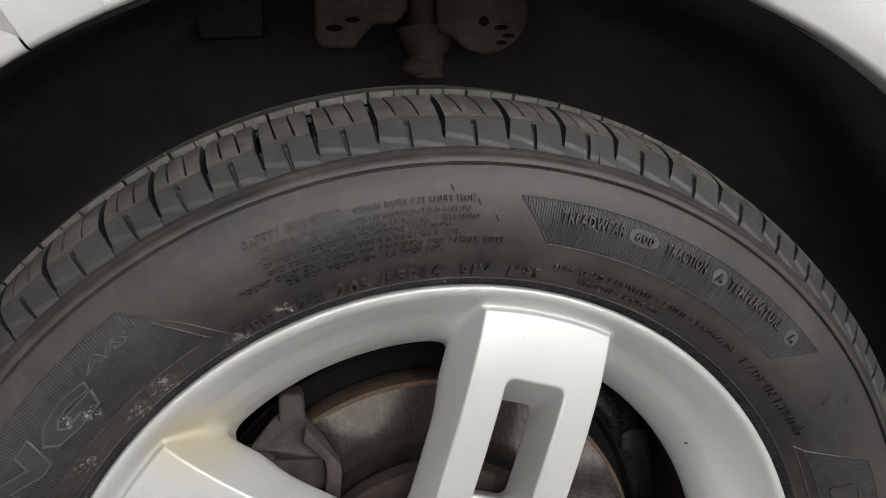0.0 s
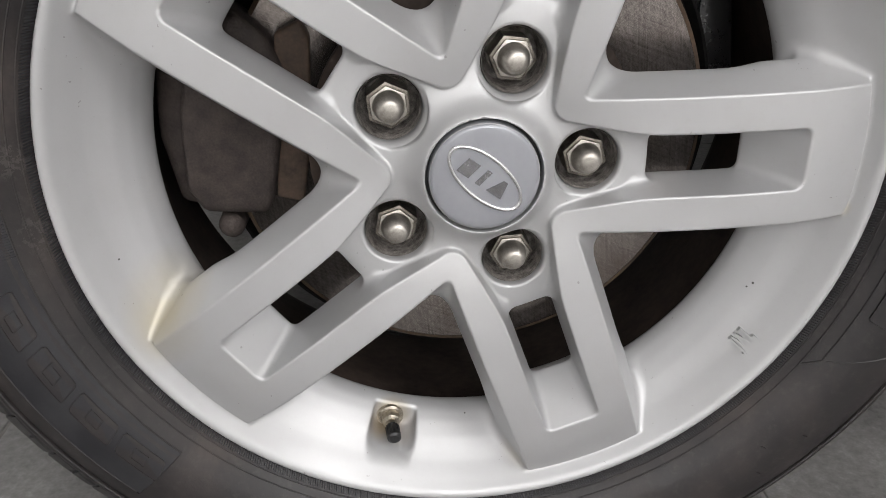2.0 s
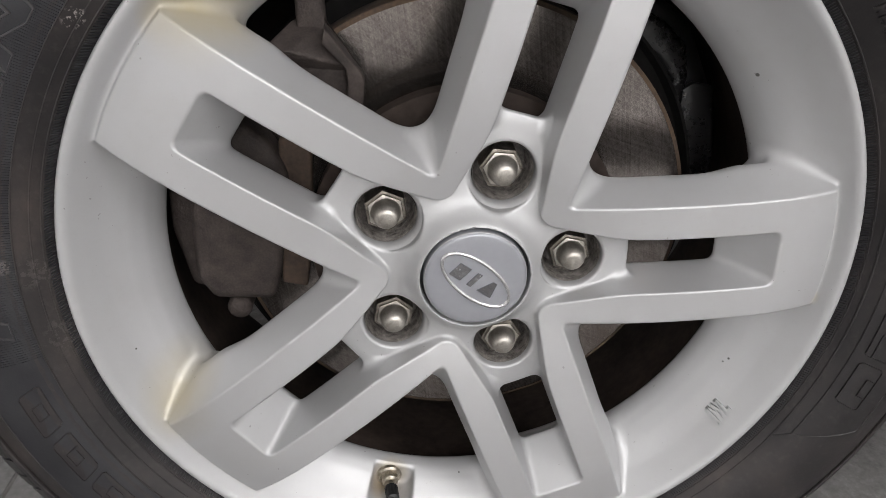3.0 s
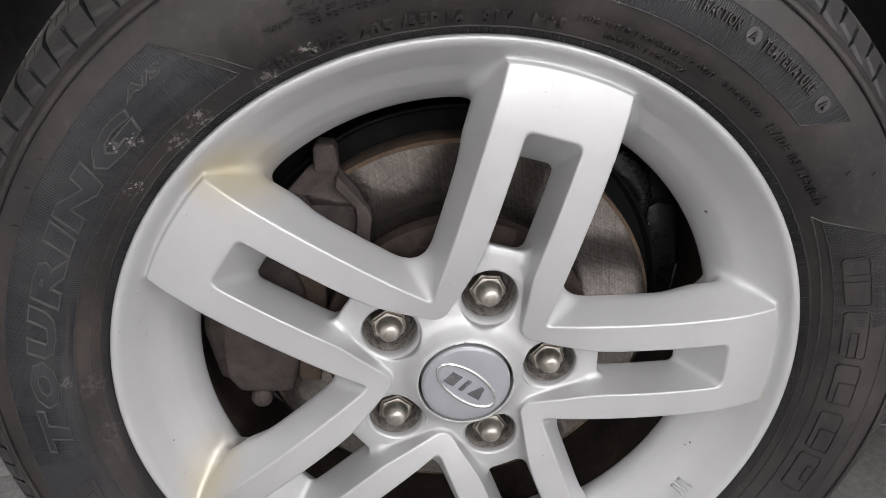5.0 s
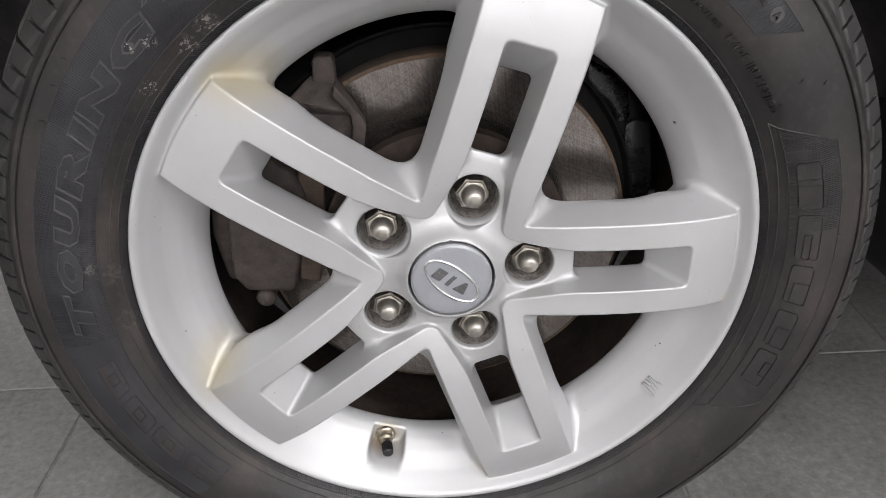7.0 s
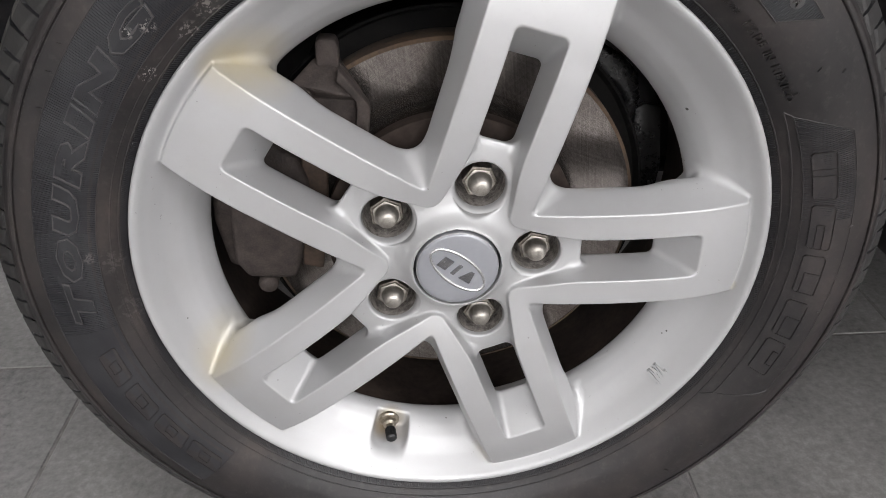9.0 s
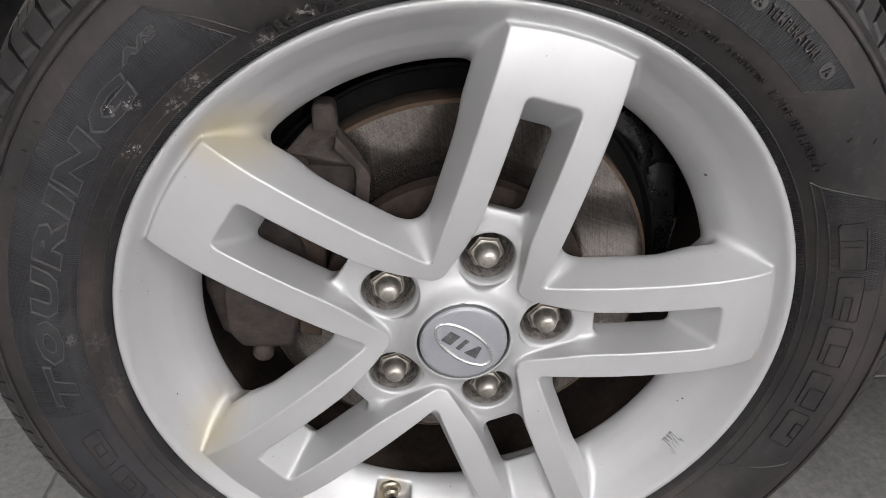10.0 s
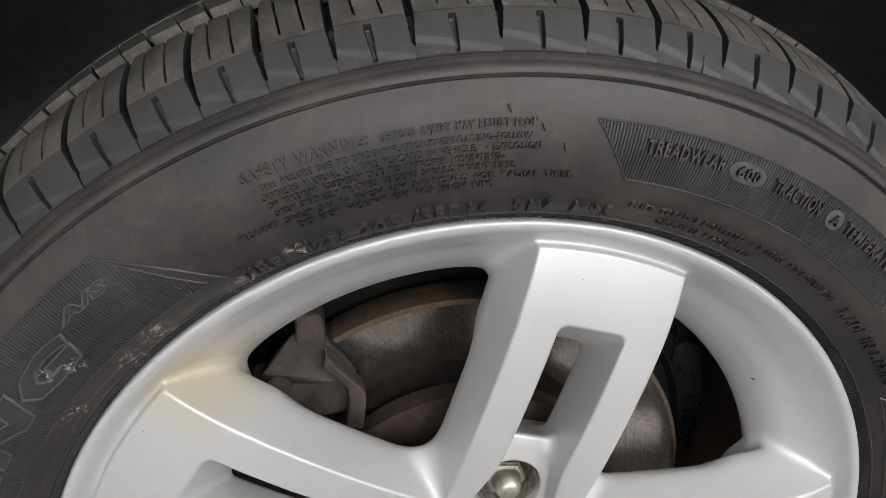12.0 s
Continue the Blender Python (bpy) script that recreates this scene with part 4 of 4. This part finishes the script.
plate("bracket_post", brake_caliper, M_CALIPER, [(-88, 112), (-87, 140), (-84, 143), (-74, 142), (-72, 138), (-72, 112)], 0.058, 0.074, 0.002)
hull("bracket_arm", brake_caliper, M_CALIPER, [(-106, 44, 117), (-91, 43, 116), (-63, 43, 108), (-58, 47, 105), (-110, 60, 108), (-89, 64, 129), (-73, 64, 129), (-68, 62, 122), (-57, 60, 104), (-106, 52, 106), (-62, 52, 101)], 0.0014)
plate("bracket_underside", brake_caliper, M_CALIPER, [(-112, 112), (-92, 114), (-62, 108), (-61, 84), (-96, 80), (-116, 92)], 0.0490, 0.064, 0.003)
plate("bracket_lip", brake_caliper, M_CALIPER, [(-72, 128), (-54, 103), (-53, 98), (-56, 78), (-65, 80), (-62, 98), (-62.5, 106), (-74, 120)], 0.0405, 0.052, 0.0012)
plate("caliper_body", brake_caliper, M_CALIPER, [(-150, 62), (-159, 26), (-162, -16), (-154, -31), (-118, -34), (-113, -20), (-104, 20), (-100, 46), (-108, 66), (-126, 82)], 0.043, 0.075, 0.006)
plate("caliper_bridge", brake_caliper, M_CALIPER, [(-172, 60), (-176, 10), (-170, -30), (-150, -34), (-148, 66), (-130, 110), (-146, 104)], 0.060, 0.140, 0.006)
plate("brake_pad", brake_caliper, M_PAD, [(-104, 66), (-113, -26), (-98, -30), (-90, 10), (-86, 62), (-90, 72)], 0.050, 0.062, 0.002, "rust-brown brake pad edge")
bm = bmesh.new()
rod(bm, (-0.142, 0.054, -0.043), (-0.142, 0.085, -0.043), 0.0075, 0.0085, 18)
ball(bm, (-0.142, 0.054, -0.043), 0.0078, (1, 0.7, 1), 18)
part("guide_bolt", bm_mesh("guide_bolt", bm, M_CALIPER, True), brake_caliper, "", HUB)

bm = bmesh.new()
rod(bm, (-0.098, 0.052, 0.109), (-0.098, 0.0425, 0.109), 0.0075, 0.0070, 24)
part("cast_boss", bm_mesh("cast_boss", bm, M_CALIPER, True), brake_caliper, "", HUB)

suspension = tagged(new("suspension_knuckle"), "dark rusty suspension knuckle and strut behind the wheel", "suspension")
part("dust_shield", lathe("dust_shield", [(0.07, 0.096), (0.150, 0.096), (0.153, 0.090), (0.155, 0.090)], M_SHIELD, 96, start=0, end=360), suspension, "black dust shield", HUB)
bm = bmesh.new()
prism(bm, [(0.10, 0.02), (0.165, 0.0), (0.172, 0.06), (0.150, 0.11), (0.12, 0.13), (0.09, 0.10)], 0.105, 0.15, 0.012, 3)
part("knuckle", bm_mesh("knuckle", bm, M_BLACK, True), suspension, "black knuckle", HUB)

bm = bmesh.new()
prism(bm, [(0.112, 0.122), (0.132, 0.110), (0.146, 0.096), (0.150, 0.074), (0.144, 0.054), (0.134, 0.058), (0.138, 0.074), (0.128, 0.088), (0.110, 0.096)], 0.099, 0.112, 0.0045, 3)
part("bent_arm", bm_mesh("bent_arm", bm, M_GLOSS, True), suspension, "glossy black bent arm", HUB)
bm = bmesh.new()
prism(bm, [(0.146, 0.068), (0.153, 0.072), (0.166, 0.069), (0.172, 0.02), (0.168, -0.02), (0.145, -0.01)], 0.098, 0.104, 0.002)
part("cover_plate", bm_mesh("cover_plate", bm, M_GLOSS, True), suspension, "black plastic cover plate", HUB)

# strut mount above the tyre: a cast block, a tube and a lobed plate with black ovals for slots
bm = bmesh.new()
prism(bm, [(-0.046, 0.380), (-0.048, 0.350), (-0.044, 0.344), (-0.022, 0.343), (-0.016, 0.351), (-0.008, 0.358), (0.006, 0.358), (0.014, 0.366), (0.012, 0.405), (-0.040, 0.405)], 0.140, 0.156, 0.004, 3)
part("cast_block", bm_mesh("cast_block", bm, M_DARK_RUST, True), suspension, "rust-brown cast block", HUB)
bm = bmesh.new()
lobe = [(0.069 + 0.029 * math.cos(radians(d)), 0.364 + 0.028 * math.sin(radians(d))) for d in range(-150, 61, 15)]
prism(bm, lobe + [(0.080, 0.405), (0.034, 0.405), (0.034, 0.352)], 0.148, 0.160, 0.004, 3)
part("lobed_plate", bm_mesh("lobed_plate", bm, M_DARK_RUST, True), suspension, "rust-brown lobed plate", HUB)
bm = bmesh.new()
rod(bm, (0.030, 0.172, 0.322), (0.030, 0.178, 0.60), 0.0115, 0.020, 24)
rod(bm, (0.030, 0.170, 0.338), (0.030, 0.171, 0.356), 0.0135, 0.022, 28)
ball(bm, (0.024, 0.168, 0.330), 0.012, (1.1, 0.8, 0.6), 20)
part("strut_tube", bm_mesh("strut_tube", bm, M_DARK_RUST, True), suspension, "rusty strut tube", HUB)
# no slots are cut: flat black ovals imitate the shade inside them
for x, z, w, y in ((0.066, 0.358, 0.0038, 0.1482), (0.078, 0.3535, 0.0052, 0.1482), (0.083, 0.348, 0.0045, 0.1482), (0.078, 0.3435, 0.0045, 0.1482), (-0.023, 0.3605, 0.0052, 0.1402), (-0.035, 0.3555, 0.0060, 0.1402)):
    bm = bmesh.new()
    ball(bm, (x, y, z), w, (1, 0.18, 0.34 if w > 0.004 else 0.9), 16)
    part("slot_shade", bm_mesh("slot_shade", bm, M_SHIELD, True), suspension, "", HUB)


# ---- the car round the wheel ----
car = tagged(new("car"), "silver car front quarter with a black wheel arch", "car")
ARCH = (0.008, -0.007, 0.386)     # centre x, centre z over the axis, radius


def arch_sheet(name, mat, y, x0, x1, top, a0, a1, back, label="", inner=None, outer=None):
    """A body panel outside the arch between two angles. inner, outer: where a seam bounds it, the radius at an angle."""
    n = 72
    verts, faces = [], []
    for i in range(n + 1):
        deg = a0 + (a1 - a0) * i / n
        c, s = math.cos(radians(deg)), math.sin(radians(deg))
        reach = min((x1 if c > 0 else -x0) / max(abs(c), 1e-6), top / max(s, 1e-6) if s > 0 else 9)
        lo = ARCH[2] + 0.02
        rr = [ARCH[2] + 0.004, ARCH[2], ARCH[2] + 0.0006, ARCH[2] + 0.0025, lo]
        yy = [y + back, y + 0.004, y + 0.0012, y, y - 0.001]
        end = max(reach, lo + 0.01)
        if outer:
            end = min(end, outer(deg))
        if inner:
            start = min(inner(deg), end - 0.002)
            rr = [start + 0.003, start + 0.0008, start, start + 0.0006, start + 0.002]
            yy = [0.012, 0.006, 0.003, 0.0008, 0.0]
            yy = [d + y - 0.001 - 0.02 * math.sin(1.6 * (start - lo) / max(reach - lo, 0.01)) for d in yy]
            lo = start + 0.002
        for t in (0.25, 0.5, 0.75, 1.0):
            r = max(lo + (end - lo) * t, rr[4] + 0.0005 * t)
            f = min(max((r - ARCH[2] - 0.02) / max(reach - ARCH[2] - 0.02, 0.01), 0), 1)
            rr.append(r)
            yy.append(y - 0.001 - 0.02 * math.sin(f * 1.6) + 0.10 * max(f - 0.5, 0) ** 2)
        rr.append(rr[-1] + 0.0006)
        yy.append(yy[-1] + 0.010)
        for r, d in zip(rr, yy):
            verts.append((ARCH[0] + r * c, d, ARCH[1] + r * s))
    k = 10
    for i in range(n):
        for j in range(k - 1):
            faces.append((i * k + j, i * k + j + 1, (i + 1) * k + j + 1, (i + 1) * k + j))
    me = mesh_of(name, verts, faces, mat)
    me.set_sharp_from_angle(angle=radians(50))
    return part(name, me, car, label, HUB)


def seam(deg):
    """Radius at which the nearly level seam over the bumper runs."""
    a = radians(deg)
    return max(0.2466 / max(math.sin(a) + 0.57 * math.cos(a), 0.05), ARCH[2] + 0.0005)


SEAM0 = 116.6
arch_sheet("fender", M_BODY, -0.032, -0.75, 0.95, 0.62, -6, SEAM0, 0.022, "glossy silver fender")
arch_sheet("fender_front", M_BODY, -0.032, -0.75, 0.95, 0.62, SEAM0, 160, 0.022, "glossy silver fender front", inner=lambda d: seam(d) + 0.0022)
arch_sheet("bumper_corner", M_BODY, -0.031, -0.62, 0.95, 0.62, SEAM0 + 0.2, 172, 0.022, "silver bumper corner below a seam", outer=seam)
# liner: a ribbed barrel vault and the wall behind it
verts, faces = [], []
n, rows = 90, [(0.388, -0.020), (0.402, -0.012), (0.405, 0.03), (0.402, 0.034), (0.402, 0.09), (0.406, 0.094), (0.406, 0.17), (0.398, 0.21), (0.30, 0.215), (0.15, 0.215)]
for i in range(n + 1):
    a = radians(-6 + 193 * i / n)
    wob = 0.003 * math.sin(a * 9)
    for r, y in rows:
        verts.append((ARCH[0] + (r + wob) * math.cos(a), y, ARCH[1] + (r + wob) * math.sin(a)))
k = len(rows)
for i in range(n):
    for j in range(k - 1):
        faces.append((i * k + j, i * k + j + 1, (i + 1) * k + j + 1, (i + 1) * k + j))
part("wheel_arch_liner", mesh_of("wheel_arch_liner", verts, faces, M_LINER), car, "black felt wheel arch liner", HUB)
bm = bmesh.new()
box(bm, (-0.126, 0.196, 0.355), (-0.081, 0.214, 0.400), 0.004, 3)
part("liner_panel", bm_mesh("liner_panel", bm, M_LINER, True), car, "dark grey panel behind the liner", HUB)
# underbody and sill run on out of view to keep the floor shaded
bm = bmesh.new()
box(bm, (-0.44, 0.225, -0.06), (2.60, 1.50, 0.50), 0.03, 3)
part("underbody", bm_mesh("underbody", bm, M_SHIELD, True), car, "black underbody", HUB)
bm = bmesh.new()
prism(bm, [(-0.72, 0.47), (-0.74, 0.52), (-0.70, 0.58), (-0.55, 0.625), (0.10, 0.675), (0.95, 0.73), (1.60, 0.76), (2.60, 0.78), (2.60, 0.47)], 0.002, 1.56, 0.045, 4)
part("body_shell", bm_mesh("body_shell", bm, M_BODY, True), car, "glossy silver bonnet and body top", HUB)
bm = bmesh.new()
box(bm, (0.40, 0.045, -0.10), (2.60, 0.30, 0.05), 0.02, 3)
part("sill_cover", bm_mesh("sill_cover", bm, M_BLACK, True), car, "black plastic sill cover", HUB)


# ---- the room ----
def slab(name, lo, hi, mat, label, category):
    bm = bmesh.new()
    box(bm, lo, hi)
    ob = new(name, bm_mesh(name, bm, mat))
    return tagged(ob, label, category, kind="structure")


# unseen walls and ceiling, added to close the place and reflect lamp light
slab("wall_north", (-3.2, 4.0, 0), (3.2, 4.15, 3.0), M_WALL, "unseen plain white wall, added to bounce light", "wall")
slab("wall_south", (-3.2, -8.65, 0), (3.2, -8.5, 3.0), M_WALL, "unseen plain white wall, added to bounce light", "wall")
slab("wall_east", (3.2, -8.65, 0), (3.35, 4.15, 3.0), M_WALL, "unseen plain white wall, added to bounce light", "wall")
slab("wall_west", (-3.35, -8.65, 0), (-3.2, 4.15, 3.0), M_WALL, "unseen plain white wall, added to bounce light", "wall")
slab("ceiling", (-3.35, -8.65, 3.0), (3.35, 4.15, 3.1), M_WALL, "unseen plain white ceiling, added", "ceiling")
floor = slab("floor", (-3.35, -8.65, -0.10), (3.35, 4.15, -0.0012), M_GROUT, "grey porcelain floor tiles with dark grout", "floor")


# panels added to light the wheel and floor; no such fitting is seen
def added_lamp_panel(x, y, power, w=1.05, d=1.8):
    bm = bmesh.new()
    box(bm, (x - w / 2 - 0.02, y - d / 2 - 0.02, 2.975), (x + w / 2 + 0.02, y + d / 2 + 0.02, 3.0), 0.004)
    lamp = tagged(new("added_light_panel", bm_mesh("added_light_panel", bm, M_WALL)), "added white ceiling panel with a lamp, standing in for unseen light", "ceiling light", "ceiling lights")
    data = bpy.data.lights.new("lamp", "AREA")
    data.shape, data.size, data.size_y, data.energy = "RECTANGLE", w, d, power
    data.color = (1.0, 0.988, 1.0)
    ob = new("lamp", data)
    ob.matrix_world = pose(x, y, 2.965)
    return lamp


for x, y, power in ADDED_LAMPS:
    added_lamp_panel(x, y, power)

# floor tiles, laid in running bond
bm = bmesh.new()
TILE, GAP = 0.664, 0.0032
box(bm, (-TILE / 2 + GAP / 2, -TILE / 2 + GAP / 2, -0.010), (TILE / 2 - GAP / 2, TILE / 2 - GAP / 2, 0.0), 0.0012, 1)
tile_mesh = bm_mesh("tile", bm, M_TILE)
ROW0, COL0 = 0.3005, -0.4205
TURN = Matrix.Translation((COL0, ROW0, 0)) @ Matrix.Rotation(radians(-1.8), 4, "Z") @ Matrix.Translation((-COL0, -ROW0, 0))
for j in range(-14, 6):
    for i in range(-5, 6):
        x = COL0 + TILE * (i + 0.5) + (0 if j % 2 else TILE / 2)
        y = ROW0 + TILE * (j + 0.5)
        if -8.5 < y - TILE / 2 and y + TILE / 2 < 4.0 and abs(x) + TILE / 2 < 3.2:
            part("tile", tile_mesh, floor, "", TURN @ Matrix.Translation((x, y, 0)) @ Matrix.Rotation(math.pi * ((i + j) % 2), 4, "Z"))
